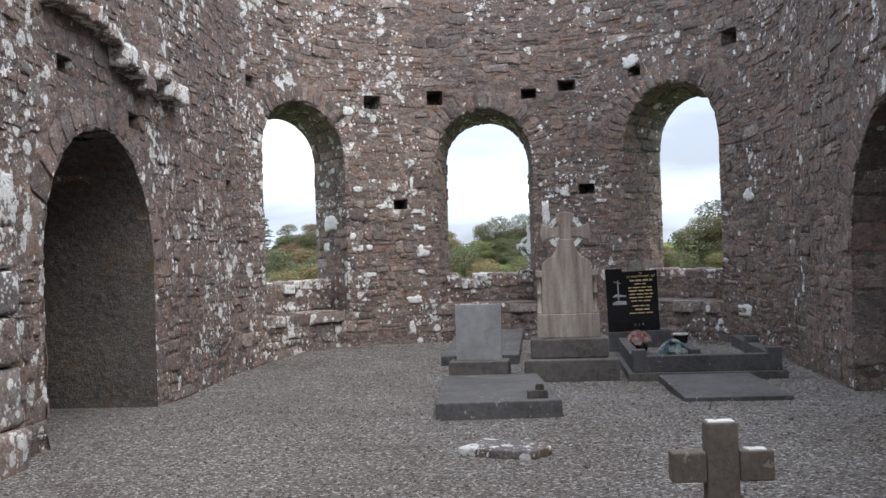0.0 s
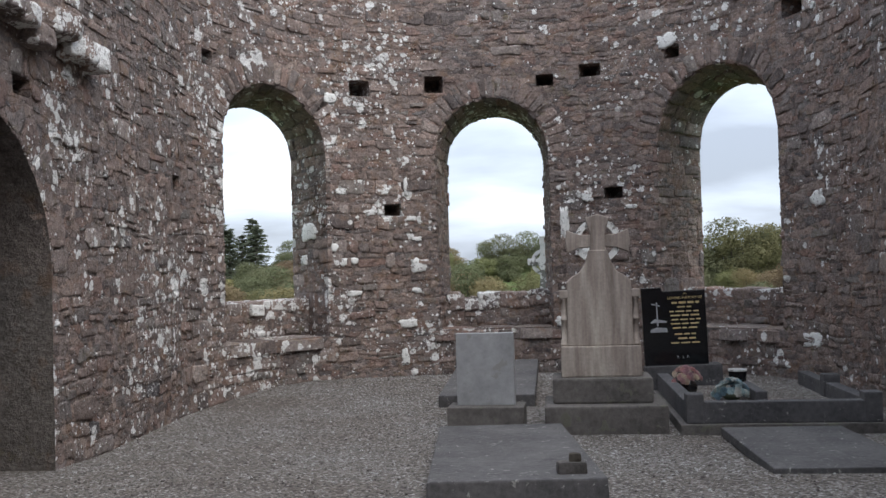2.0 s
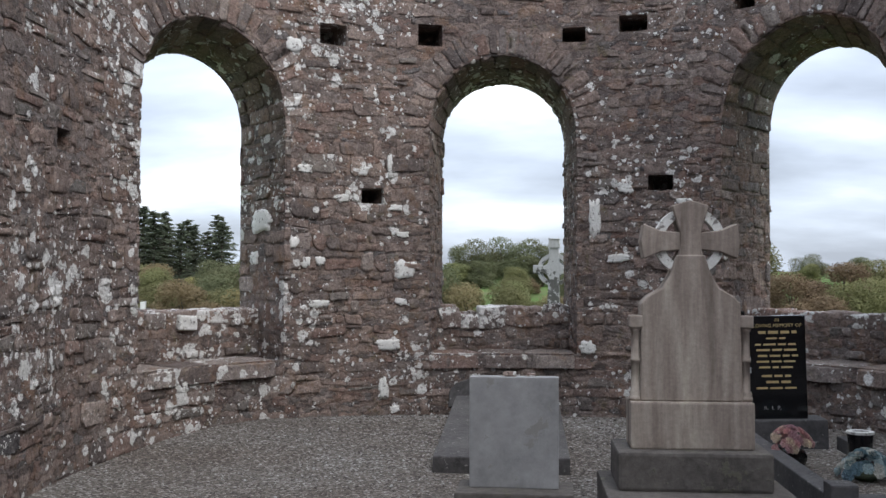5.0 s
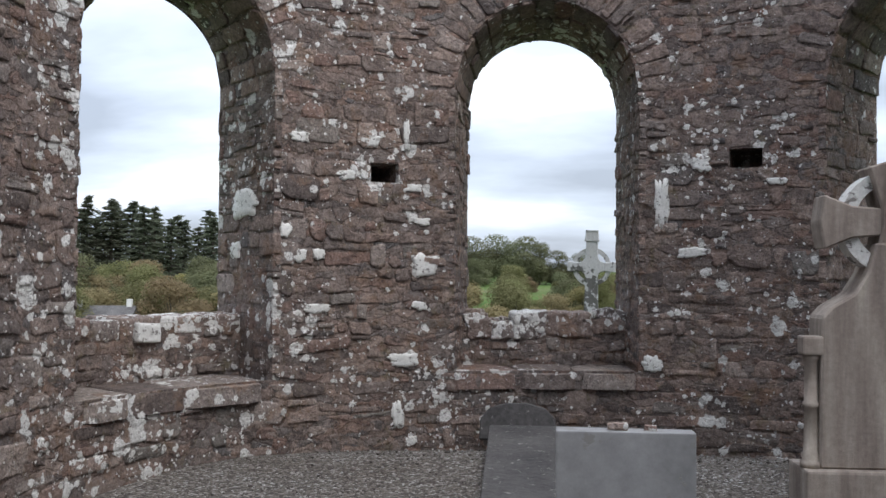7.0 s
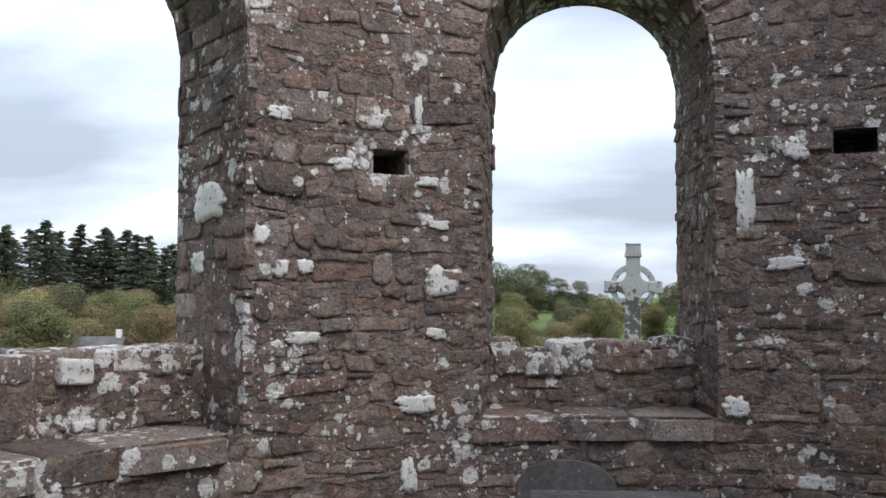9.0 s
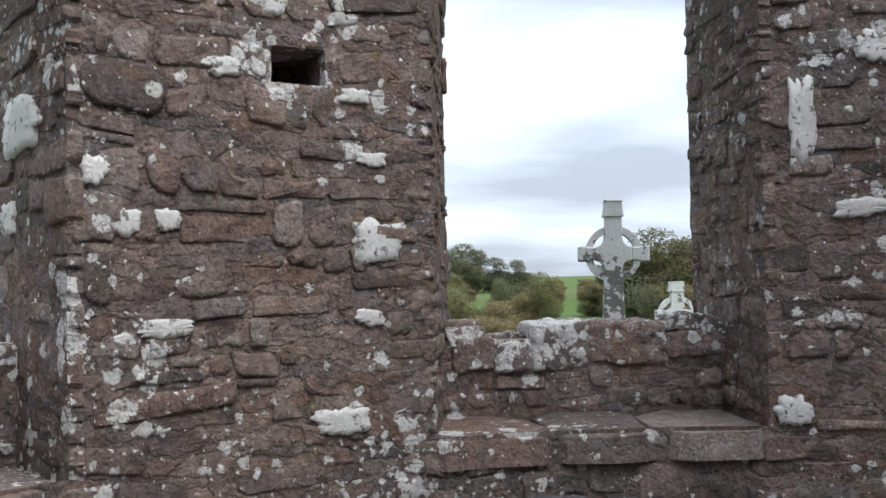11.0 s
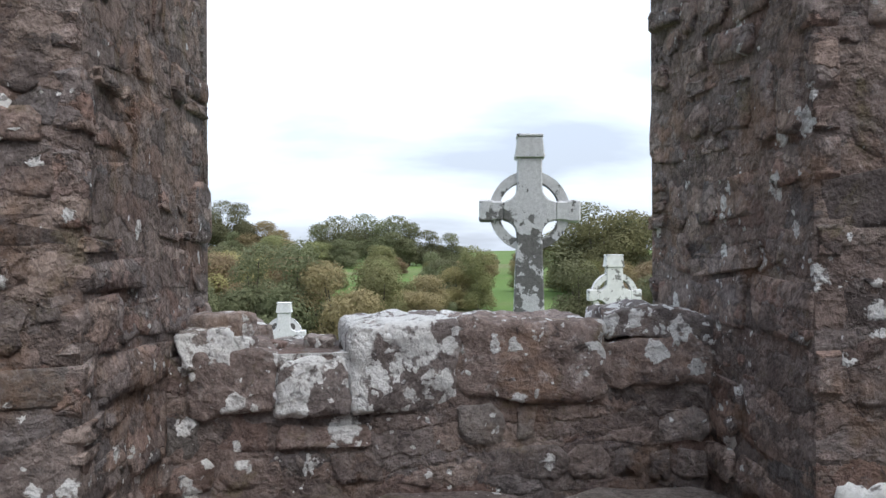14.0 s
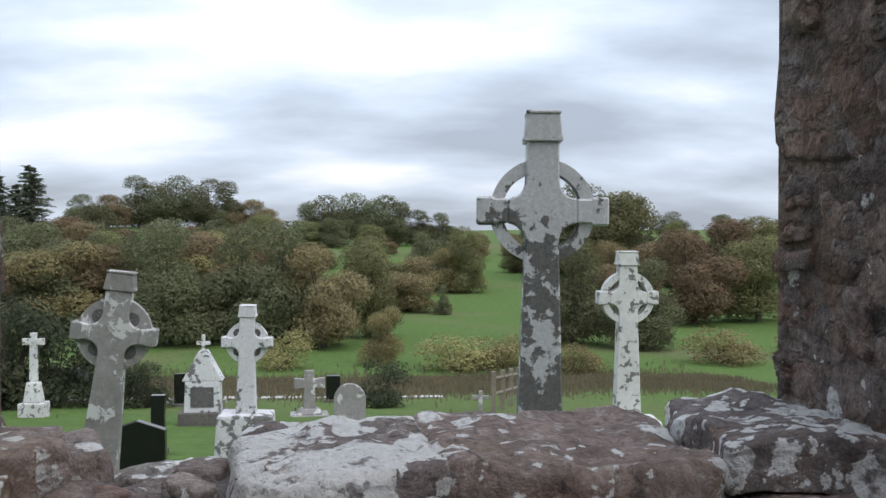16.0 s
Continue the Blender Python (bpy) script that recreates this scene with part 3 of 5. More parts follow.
def voussoirs(s0, s1, spring, crown, rnd, count):
    """Wedge stones round an arch."""
    half, mid_s = (s1 - s0) / 2, (s0 + s1) / 2
    cuts = [math.pi * (k + (rnd.uniform(-0.22, 0.22) if 0 < k < count else 0)) / count for k in range(count + 1)]
    out = []
    for a, b in zip(cuts[:-1], cuts[1:]):
        g = 0.008
        depth = VOUSS * rnd.uniform(0.82, 1.0)
        def at(t, r):
            return (mid_s - math.cos(t) * (half + r), spring + math.sin(t) * (crown - spring + r))
        e = g / (half + 0.2)
        out.append([at(a + e, depth), at(a + e, 0.012), at(b - e, 0.012), at(b - e, depth)])
    return out


# ---- ground ----
def ground():
    def axis(fine0, fine1, step, far):
        near = list(np.arange(fine0, fine1 + 1e-6, step))
        out, d = [], step
        v = fine1
        while v < far:
            d *= 1.16
            v += d
            out.append(v)
        left, d, v = [], step, fine0
        while v > -far:
            d *= 1.16
            v -= d
            left.append(v)
        return left[::-1] + near + out
    xs, ys = axis(-16, 16, 0.5, 2600), axis(-9, 60, 0.5, 2600)
    verts = [(x, y, ground_z(x, y)) for y in ys for x in xs]
    k = len(xs)
    faces, mats = [], []
    for j in range(len(ys) - 1):
        for i in range(k - 1):
            faces.append((j * k + i, j * k + i + 1, (j + 1) * k + i + 1, (j + 1) * k + i))
            cx, cy = (xs[i] + xs[i + 1]) / 2, (ys[j] + ys[j + 1]) / 2
            inside = (cy < CY and -9.0 < cy and abs(cx) < 5.6) or math.hypot(cx - CX, cy - CY) < 4.7
            mats.append(0 if inside else 1)
    ob = link_mesh("ground", verts, faces, GRAVEL, smooth=True)
    ob.data.materials.append(GRASS)
    ob.data.polygons.foreach_set("material_index", mats)
    tagged(ob, "grey-brown gravel floor of the ruin running out into green pasture and hills", "ground", kind="structure")


ground()


def pebbles():
    """Loose larger pebbles over the gravel."""
    rnd = random.Random(5)
    verts, faces = [], []
    for _ in range(9000):
        y = rnd.uniform(0.5, 14.6)
        x = rnd.uniform(-4.2, 4.1)
        if y > CY and math.hypot(x - CX, y - CY) > RIN - 0.08 or y <= CY and (x < -3.1 - 0.105 * y or x > 4.2 - 0.05 * y):
            continue
        r = rnd.uniform(0.006, 0.015)
        z = ground_z(x, y) + r * 0.35
        a = rnd.uniform(0, 6.28)
        c, s = math.cos(a) * r * rnd.uniform(0.9, 1.6), math.sin(a) * r * rnd.uniform(0.9, 1.6)
        i = len(verts)
        verts += [(x + c, y + s, z), (x - s * 0.7, y + c * 0.7, z), (x - c, y - s, z), (x + s * 0.7, y - c * 0.7, z), (x + c * 0.2, y, z + r * 0.75), (x, y, z - r)]
        for j in range(4):
            faces += [(i + j, i + (j + 1) % 4, i + 4), (i + (j + 1) % 4, i + j, i + 5)]
    m, n, l, b = nodes_of("pebble")
    l.new(ramp(n, l, n.new("ShaderNodeNewGeometry").outputs["Random Per Island"], [(0.0, (0.06, 0.052, 0.046)), (0.5, (0.15, 0.135, 0.12)), (0.88, (0.26, 0.25, 0.235)), (1.0, (0.50, 0.50, 0.48))]), b.inputs["Base Color"])
    b.inputs["Roughness"].default_value = 0.9
    tagged(link_mesh("pebbles", verts, faces, m, smooth=True), "loose grey and brown pebbles over the gravel floor", "gravel", kind="stuff")


pebbles()


# ---- the ruined wall ----
def polar(deg, r):
    return Vector((CX + r * math.sin(radians(deg)), CY + r * math.cos(radians(deg))))


masonry, arch_masonry, singles = [], [], []


def put_stone(corners, place, proud, near=False, arch=0, sink=0.05, lean=1.0):
    """arch: 0 for rubble, 1 for arch stones and flags, 2 for jambs."""
    v, f = stone_mesh(corners, place, proud, rng, sink, lean)
    if near and len(singles) < 300:
        singles.append((v, f, arch))
    else:
        (arch_masonry if arch else masonry).append((v, f))


def window_reveal(inner, outer, head):
    """The lining of a window: jambs, soffit, ledge, dwarf wall and coping; its core and its stones."""
    chunks = []
    near = -30 < inner[0] < 0
    pi0, pi1 = polar(inner[0], RIN), polar(inner[1], RIN)
    po0, po1 = polar(outer[0], ROUT), polar(outer[1], ROUT)
    s0, s1 = s_of(inner[0]), s_of(inner[1])
    half_i = (s1 - s0) / 2

    def section(d):
        """Points of the opening's outline at the share d of the wall's depth."""
        a, b = pi0.lerp(po0, d), pi1.lerp(po1, d)
        crown = head - 0.14 * d
        pts = [(a.x, a.y, 0.3), (a.x, a.y, SPRING)]
        for k in range(1, 24):
            t = math.pi * k / 24
            if d == 0:
                q = plan((s0 + s1) / 2 - math.cos(t) * half_i)[0]
            else:
                q = a.lerp(b, (1 - math.cos(t)) / 2)
                bow = (polar((inner[0] + inner[1]) / 2, RIN) - (pi0 + pi1) / 2) * (1 - d)
                q = q + bow * math.sin(t) ** 2
            pts.append((q.x, q.y, SPRING + (crown - SPRING) * math.sin(t)))
        pts += [(b.x, b.y, SPRING), (b.x, b.y, 0.3)]
        return pts
    chunks.append(loft([section(k / 6) for k in range(7)]))
    # dwarf wall core and ledge core
    def arc(r, z):
        a0 = [inner[0] + (outer[0] - inner[0]) * (r - RIN) / (ROUT - RIN), inner[1] + (outer[1] - inner[1]) * (r - RIN) / (ROUT - RIN)]
        return [(*polar(a0[0] + (a0[1] - a0[0]) * k / 12, r), z) for k in range(13)]
    chunks.append(loft([arc(RIN, LEDGE - 0.03), arc(RDWARF, LEDGE - 0.03), arc(RDWARF, SILL - 0.05), arc(ROUT, SILL - 0.05), arc(ROUT, -1.2)]))
    # jamb stones
    for p, q, sign in ((pi0, po0, 1), (pi1, po1, -1)):
        d = (q - p)
        length = d.length
        d = d / length
        nrm = Vector((d.y, -d.x)) * sign
        def place(u, v, out, p=p, d=d, nrm=nrm):
            w = p + d * u + nrm * out
            return (w.x, w.y, v)
        for c in rubble(0.0, length, LEDGE + 0.02, SPRING, rng, 0.10, 0.26, (0.16, 0.55)):
            c = [(min(max(q[0], -0.025), length + rng.uniform(-0.07, 0.012)), min(q[1], SPRING)) for q in c]
            if max(q[0] for q in c) - min(q[0] for q in c) < 0.05 or max(q[1] for q in c) - min(q[1] for q in c) < 0.03:
                continue
            put_stone(c, place, max(-0.006, rng.gauss(0.003, 0.007)) if max(q[0] for q in c) < length - 0.1 else rng.uniform(-0.012, 0.028), near and min(q[1] for q in c) < 2.4, 2, 0.06)
    # soffit stones
    rows = 15
    for k in range(rows):
        t0, t1 = math.pi * (k + 0.04) / rows, math.pi * (k + 0.96) / rows
        u = 0.0
        while u < 1.0:
            w = min(rng.uniform(0.25, 0.5), 1.0 - u)
            if 1 - u - w < 0.12:
                w = 1 - u
            def place(uu, tt, out):
                uu = min(max(uu, 0.0), 1.0)
                a, b = pi0.lerp(po0, uu), pi1.lerp(po1, uu)
                q = a.lerp(b, (1 - math.cos(tt)) / 2) + (polar((inner[0] + inner[1]) / 2, RIN) - (pi0 + pi1) / 2) * (1 - uu) * math.sin(tt) ** 2
                m = (a + b) / 2
                z = SPRING + (head - 0.14 * uu - SPRING) * math.sin(tt)
                c = Vector((m.x, m.y, SPRING))
                w3 = Vector((q.x, q.y, z))
                w3 = w3 + (c - w3).normalized() * out
                return tuple(w3)
            put_stone([(u + 0.008, t0), (u + w - 0.008, t0), (u + w - 0.008, t1), (u + 0.008, t1)], place, rng.uniform(0.0, 0.03), False, 1, 0.03)
            u += w
    # face of the dwarf wall
    def on_dwarf(u, v, out):
        share = (RDWARF - RIN) / (ROUT - RIN)
        deg = inner[0] + (outer[0] - inner[0]) * share + math.degrees(u / RDWARF)
        p = polar(deg, RDWARF - out)
        return (p.x, p.y, v)
    share = (RDWARF - RIN) / (ROUT - RIN)
    width = radians((inner[1] - inner[0]) * (1 - share) + (outer[1] - outer[0]) * share) * RDWARF
    for c in rubble(0.03, width - 0.03, LEDGE + 0.02, 0.93 if near else 1.02, rng, 0.08, 0.16, (0.12, 0.34)):
        if min(q[0] for q in c) < 0 or max(q[0] for q in c) > width or max(q[1] for q in c) > (0.99 if near else 1.10):
            c = [(min(max(q[0], 0.0), width), min(q[1], 0.97 if near else 1.08)) for q in c]
            if max(q[0] for q in c) - min(q[0] for q in c) < 0.05 or max(q[1] for q in c) - min(q[1] for q in c) < 0.04:
                continue
        put_stone(c, on_dwarf, rng.gauss(0.004, 0.012), near)
    # ledge flags
    u = 0.0
    while u < width - 0.02:
        w = min(rng.uniform(0.35, 0.7), width - u)
        if width - u - w < 0.2:
            w = width - u
        def on_ledge(uu, vv, out):
            deg = inner[0] + math.degrees(uu / width * radians(inner[1] - inner[0]))
            p = polar(deg, RIN + vv)
            return (p.x, p.y, LEDGE - 0.02 + out - 0.03 * (1 - vv / 0.65))
        put_stone([(u + 0.006, -0.04), (u + w - 0.006, -0.04), (u + w - 0.006, 0.66), (u + 0.006, 0.66)], on_ledge, rng.uniform(0.028, 0.036), near, 1, 0.12, 0.12)
        u += w
    return chunks


def niche_chunks(o, depth):
    """Lining of an arched recess in a straight wall: jambs, soffit, back."""
    s0, s1, lo, spring, crown = o
    half, mid_s = (s1 - s0) / 2, (s0 + s1) / 2
    def sec(d):
        pts = [(s0, lo), (s0, spring)] + [(mid_s - math.cos(math.pi * k / 20) * half, spring + (crown - spring) * math.sin(math.pi * k / 20)) for k in range(1, 20)] + [(s1, spring), (s1, lo)]
        return [(*plan(s, d)[0], z) for s, z in pts]
    chunks = [loft([sec(depth * k / 4) for k in range(5)])]
    a, b = plan(s0 - 0.3, depth)[0], plan(s1 + 0.3, depth)[0]
    chunks.append(([(a.x, a.y, lo), (b.x, b.y, lo), (b.x, b.y, crown + 0.4), (a.x, a.y, crown + 0.4)], [(0, 1, 2, 3)]))
    # dressed jamb blocks and soffit
    for s, sign in ((s0, 1), (s1, -1)):
        p, nrm = plan(s)
        d = -nrm
        inside = (plan(mid_s)[0] - p).normalized()
        def place(u, v, out, p=p, d=d, inside=inside):
            w = p + d * u + inside * out
            return (w.x, w.y, v)
        v = -0.15
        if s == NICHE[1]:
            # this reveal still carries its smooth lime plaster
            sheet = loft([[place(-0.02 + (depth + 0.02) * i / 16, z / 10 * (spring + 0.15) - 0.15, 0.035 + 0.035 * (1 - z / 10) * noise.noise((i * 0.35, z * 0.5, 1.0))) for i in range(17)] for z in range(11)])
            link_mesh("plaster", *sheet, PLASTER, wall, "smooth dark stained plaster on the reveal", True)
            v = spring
        while v < spring:
            h = min(rng.uniform(0.28, 0.52), spring - v)
            if spring - v - h < 0.12:
                h = spring - v
            u = -0.02
            while u < depth - 0.05:
                w = min(rng.uniform(0.35, 0.75), depth - u) if u < 1.1 else min(rng.uniform(0.2, 0.4), depth - u)
                put_stone([(u + 0.005, v + 0.005), (u + w - 0.005, v + 0.005), (u + w - 0.005, v + h - 0.005), (u + 0.005, v + h - 0.005)], place,
                          rng.uniform(0.0, 0.012) if u < 1.1 else rng.uniform(-0.03, 0.03), False, 1, 0.04)
                u += w
            v += h
    rows = 15
    for k in range(rows):
        t0, t1 = math.pi * (k + 0.03) / rows, math.pi * (k + 0.97) / rows
        u = -0.02
        while u < depth - 0.05:
            w = min(rng.uniform(0.3, 0.7), depth - u)
            def place(uu, tt, out):
                p = plan(mid_s - math.cos(tt) * (half - out), uu)[0]
                return (p.x, p.y, spring + (crown - spring - out) * math.sin(tt))
            put_stone([(u + 0.006, t0), (u + w - 0.006, t0), (u + w - 0.006, t1), (u + 0.006, t1)], place, rng.uniform(0.0, 0.03), False, 1, 0.03)
            u += w
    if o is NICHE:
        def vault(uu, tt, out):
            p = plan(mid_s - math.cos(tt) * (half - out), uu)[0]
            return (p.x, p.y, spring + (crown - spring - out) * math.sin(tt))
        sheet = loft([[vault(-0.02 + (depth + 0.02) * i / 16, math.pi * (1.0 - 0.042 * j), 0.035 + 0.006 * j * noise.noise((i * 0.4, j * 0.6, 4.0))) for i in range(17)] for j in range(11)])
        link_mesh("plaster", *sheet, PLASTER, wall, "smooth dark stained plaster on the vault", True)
    def back(u, v, out):
        p, nrm = plan(u, depth)
        return (p.x + nrm.x * out, p.y + nrm.y * out, v)
    for c in rubble(s0, s1, -0.1, crown, rng, 0.12, 0.24):
        put_stone(c, back, rng.uniform(0.0, 0.05))
    return chunks


# stained plaster; the low shift also puts the roofed recess's shade into its colour
PLASTER = rubble_material("stained_shaded_plaster", True, -1.0, 0.58)
wall = tagged(new("wall_apse"), "round-ended ruined church wall of weathered rubble stone with pale lichen", "wall", kind="structure")
core = []
inner_edges = edges_for(FACE_OPEN, 0.0, L1 + LA + L2, 0.16)
core.append(strip_wall(inner_edges, open_span, 0.0, -0.5, TOP))
for (inner, outer), head in zip(WINDOWS, CROWNS):
    core += window_reveal(inner, outer, head)
core += niche_chunks(NICHE, 1.75)
core += niche_chunks(DOORWAY, 1.1)


def outer_spans(s):
    """Open z intervals in the outer face."""
    if not L1 < s < L1 + LA:
        return []
    deg = math.degrees((s - L1) / RIN) - 90
    for (inner, (a, b)), head in zip(WINDOWS, CROWNS):
        if a < deg < b:
            return [(SILL - 0.05, arch_z(deg - (a + b) / 2, (b - a) / 2, SPRING, head - 0.14))]
    return []


outer_edges = edges_for([(s_of(o[0]), s_of(o[1])) for i, o in WINDOWS], L1, L1 + LA, 0.16)
core.append(strip_wall(outer_edges, outer_spans, ROUT - RIN, -1.5, TOP))
for a, b in ((0.0, L1), (L1 + LA, L1 + LA + L2)):
    core.append(strip_wall([a, b], lambda s: [], 1.9, -1.5, TOP))
core.append(loft([[(*plan(s, 0.0)[0], TOP) for s in inner_edges], [(*plan(s, ROUT - RIN)[0], TOP) for s in inner_edges]]))
# putlog holes
for c0, z, w, h in HOLES:
    def hole(d):
        return [(*plan(s, d)[0], q) for s, q in ((c0 - w / 2, z - h / 2), (c0 + w / 2, z - h / 2), (c0 + w / 2, z + h / 2), (c0 - w / 2, z + h / 2), (c0 - w / 2, z - h / 2))]
    core.append(loft([hole(0.0), hole(0.55)]))
    q = hole(0.55)
    core.append((q[:4], [(0, 1, 2, 3)]))
v, f = merged(core)
link_mesh("core", v, f, MORTAR, wall, "dark mortar and rubble core of the wall")

# arch rings
for k, (s0, s1, lo, spring, crown) in enumerate(FACE_OPEN):
    for c in voussoirs(s0, s1, spring, crown, rng, 25 if k < 3 else 17):
        put_stone(c, on_face, rng.uniform(0.002, 0.014), False, 1)

# face rubble
S_A, S_B = s_left(2.2), s_right(3.0)
for c in rubble(S_A, S_B, -0.30, 6.7, rng):
    c = clipped(c)
    if c is None or not face_free(c):
        continue
    u, z = sum(q[0] for q in c) / 4, sum(q[1] for q in c) / 4
    deg = math.degrees((u - L1) / RIN) - 90
    near = (-41 < deg < -20 or 0 < deg < 18) and 0.45 < z < 2.15
    put_stone(c, on_face, rng.gauss(0.001, 0.007) if rng.random() < 0.90 else rng.uniform(0.008, 0.024), near)

v, f = merged(masonry)
tagged(link_mesh("masonry", v, f, STONE, wall, "brown and grey rubble stones with white lichen", fans=12), kind="stuff")
v, f = merged(arch_masonry)
tagged(link_mesh("arch_masonry", v, f, ARCHSTONE, wall, "narrow grey arch stones and jamb blocks", fans=12), kind="stuff")
for v, f, arch in singles:
    link_mesh("stone", v, f, (STONE_ONE, ARCHSTONE_ONE, JAMB_ONE)[arch], wall, fans=12)

# end wall behind, closing the nave
a, b = LEFT0, RIGHT0
end = link_mesh("wall_west", [(a.x - 2, a.y, -1), (b.x + 2, b.y, -1), (b.x + 2, b.y, 6), (a.x - 2, a.y, 6), (a.x - 2, a.y - 1, -1), (b.x + 2, b.y - 1, -1), (b.x + 2, b.y - 1, 6), (a.x - 2, a.y - 1, 6)],
                [(0, 1, 2, 3), (5, 4, 7, 6), (3, 2, 6, 7), (4, 0, 3, 7), (1, 5, 6, 2)], MORTAR)
tagged(end, "plain rubble end wall of the roofless nave", "wall", kind="structure")


def rough_block(cx, cy, cz, sx, sy, sz, rz=0.0, wobble=0.03, cuts=4, seed=0):
    """A weathered stone block with worn edges and uneven, broken faces."""
    bm = bmesh.new()
    bmesh.ops.create_cube(bm, size=1.0)
    bmesh.ops.subdivide_edges(bm, edges=bm.edges[:], cuts=cuts * 2, use_grid_fill=True)
    turn = Matrix.Rotation(radians(rz), 3, "Z")
    for v in bm.verts:
        c = v.co * 2
        r = max(1e-6, (abs(c.x) ** 14 + abs(c.y) ** 14 + abs(c.z) ** 14) ** (1 / 14))
        c = c / r / 2
        c = Vector((c.x * sx, c.y * sy, c.z * sz))
        q = c + Vector((seed * 3.7, seed, 0))
        c += Vector(noise.noise_vector(q * 3.5)) * wobble + Vector(noise.noise_vector(q * 11.0)) * wobble * 0.55 + Vector(noise.noise_vector(q * 30.0)) * wobble * 0.3
        v.co = turn @ c + Vector((cx, cy, cz))
    return bm


COPING = rubble_material("lichened_coping", True, 1.45, 1.25)
COPING_WHITE = rubble_material("white_crusted_coping", True, 1.75, 1.2)
COPING_BROWN = rubble_material("brown_coping", True, 0.85, 1.15)
# the middle window's sill stones: centre x, width, top, bottom, material
for k, (x0, x1, top, low, mat) in enumerate(((-1.32, -0.985, 1.195, 0.92, COPING_WHITE), (-0.975, -0.50, 1.195, 0.96, COPING), (-0.46, -0.08, 1.215, 1.145, COPING), (-0.49, -0.10, 1.135, 0.99, COPING_BROWN),
                                        (-1.56, -1.34, 1.085, 0.93, COPING_BROWN), (-1.80, -1.57, 1.12, 0.93, COPING_BROWN), (-1.84, -1.70, 1.19, 1.09, COPING))):
    xm = (x0 + x1) / 2
    a = math.degrees(math.asin((xm - CX) / 4.93))
    p = polar(a, 4.93)
    part("coping_stone", rough_block(p.x, p.y, (top + low) / 2, x1 - x0 + 0.02, 0.52, top - low + 0.02, -a, 0.034, 9, k + 1), mat, wall, "", True)
srng = random.Random(17)
for k in range(13):
    w = srng.uniform(0.08, 0.20)
    p = polar(srng.uniform(-18.6, -13.2), srng.uniform(4.72, 5.12))
    rise_k = max(0.0, (-1.52 - p.x) / 0.35)
    part("coping_stone", rough_block(p.x, p.y, 1.09 + 0.10 * rise_k + srng.uniform(-0.03, 0.03), w, w * srng.uniform(0.7, 1.1), w * srng.uniform(0.45, 0.75), srng.uniform(0, 180), 0.022, 3, 120 + k), srng.choice((COPING, COPING_BROWN, COPING_BROWN)), wall, "", True)
p = polar(-59.5, 4.72)
part("coping_stone", rough_block(p.x, p.y, 1.07, 0.24, 0.20, 0.17, 59.5, 0.015, 4, 77), LICHEN, wall, "pale lichened sill stone", True)
# rough coping on the other two sills
for inner, outer in (WINDOWS[0], WINDOWS[2]):
    deg, k = inner[0] * 0.35 + outer[0] * 0.65, 0
    end_deg = inner[1] * 0.35 + outer[1] * 0.65
    while deg < end_deg:
        w = rng.uniform(3.0, 6.0)
        p = polar(deg + w / 2, 4.95)
        part("coping_stone", rough_block(p.x, p.y, 1.10 + rng.uniform(-0.02, 0.03), radians(w) * 4.95, 0.52, 0.17, -(deg + w / 2), 0.02, 4, k + 11), rng.choice((COPING, COPING_BROWN, COPING)), wall, "", True)
        deg += w
        k += 1

def crust(u, v, w, h, seed, on=on_face):
    """A ragged crust of pale lichen over a face of the wall."""
    rnd = random.Random(seed)
    k = 44
    verts, faces = [], []
    for share, out in ((1.0, -0.02), (0.985, 0.017), (0.6, 0.020)):
        for i in range(k):
            a = 6.2832 * i / k
            r = share * (1 + 0.40 * noise.noise((math.cos(a) * 1.8, math.sin(a) * 1.8, seed * 1.37)) + 0.20 * noise.noise((math.cos(a) * 6, math.sin(a) * 6, seed * 2.1)))
            q = 1 / max(abs(math.cos(a)), abs(math.sin(a))) ** 0.5
            verts.append(on(u + math.cos(a) * w / 2 * r * q * 0.9, v + math.sin(a) * h / 2 * r * q * 0.9, out + rnd.uniform(-0.003, 0.003)))
    verts.append(on(u, v, 0.020))
    for j in range(2):
        for i in range(k):
            faces.append((j * k + i, j * k + (i + 1) % k, (j + 1) * k + (i + 1) % k, (j + 1) * k + i))
    faces += [(2 * k + i, 2 * k + (i + 1) % k, 3 * k) for i in range(k)]
    link_mesh("lichen_crust", verts, faces, LICHEN, wall, "pale crust of lichen", True)


# the largest crusts: angle round the apse, height, breadth and height of the crust
for k, (a, z, w, h) in enumerate(((-44.7, 2.80, 0.21, 0.10), (-34.3, 2.83, 0.14, 0.12), (-29.5, 2.89, 0.07, 0.34), (-46.6, 1.97, 0.14, 0.14), (-44.9, 1.75, 0.18, 0.13), (-41.9, 1.76, 0.14, 0.10),
                                  (-38.0, 2.49, 0.20, 0.10), (-26.8, 1.67, 0.31, 0.25), (-27.1, 2.08, 0.16, 0.08), (-28.4, 2.40, 0.18, 0.08), (-42.1, 1.27, 0.28, 0.09), (-27.4, 1.29, 0.17, 0.09), (-29.6, 0.78, 0.32, 0.15), (-30.5, 0.27, 0.13, 0.26),
                                  (11.1, 2.66, 0.20, 0.18), (5.8, 2.28, 0.16, 0.46), (9.9, 1.81, 0.30, 0.11), (4.7, 0.74, 0.20, 0.17), (20.9, 2.47, 0.22, 0.07), (30.0, 4.90, 0.36, 0.22), (66.4, 2.36, 0.30, 0.23), (63.7, 0.55, 0.38, 0.22), (-46.9, 4.19, 0.22, 0.17))):
    crust(s_of(a), z, w, h, k + 1)


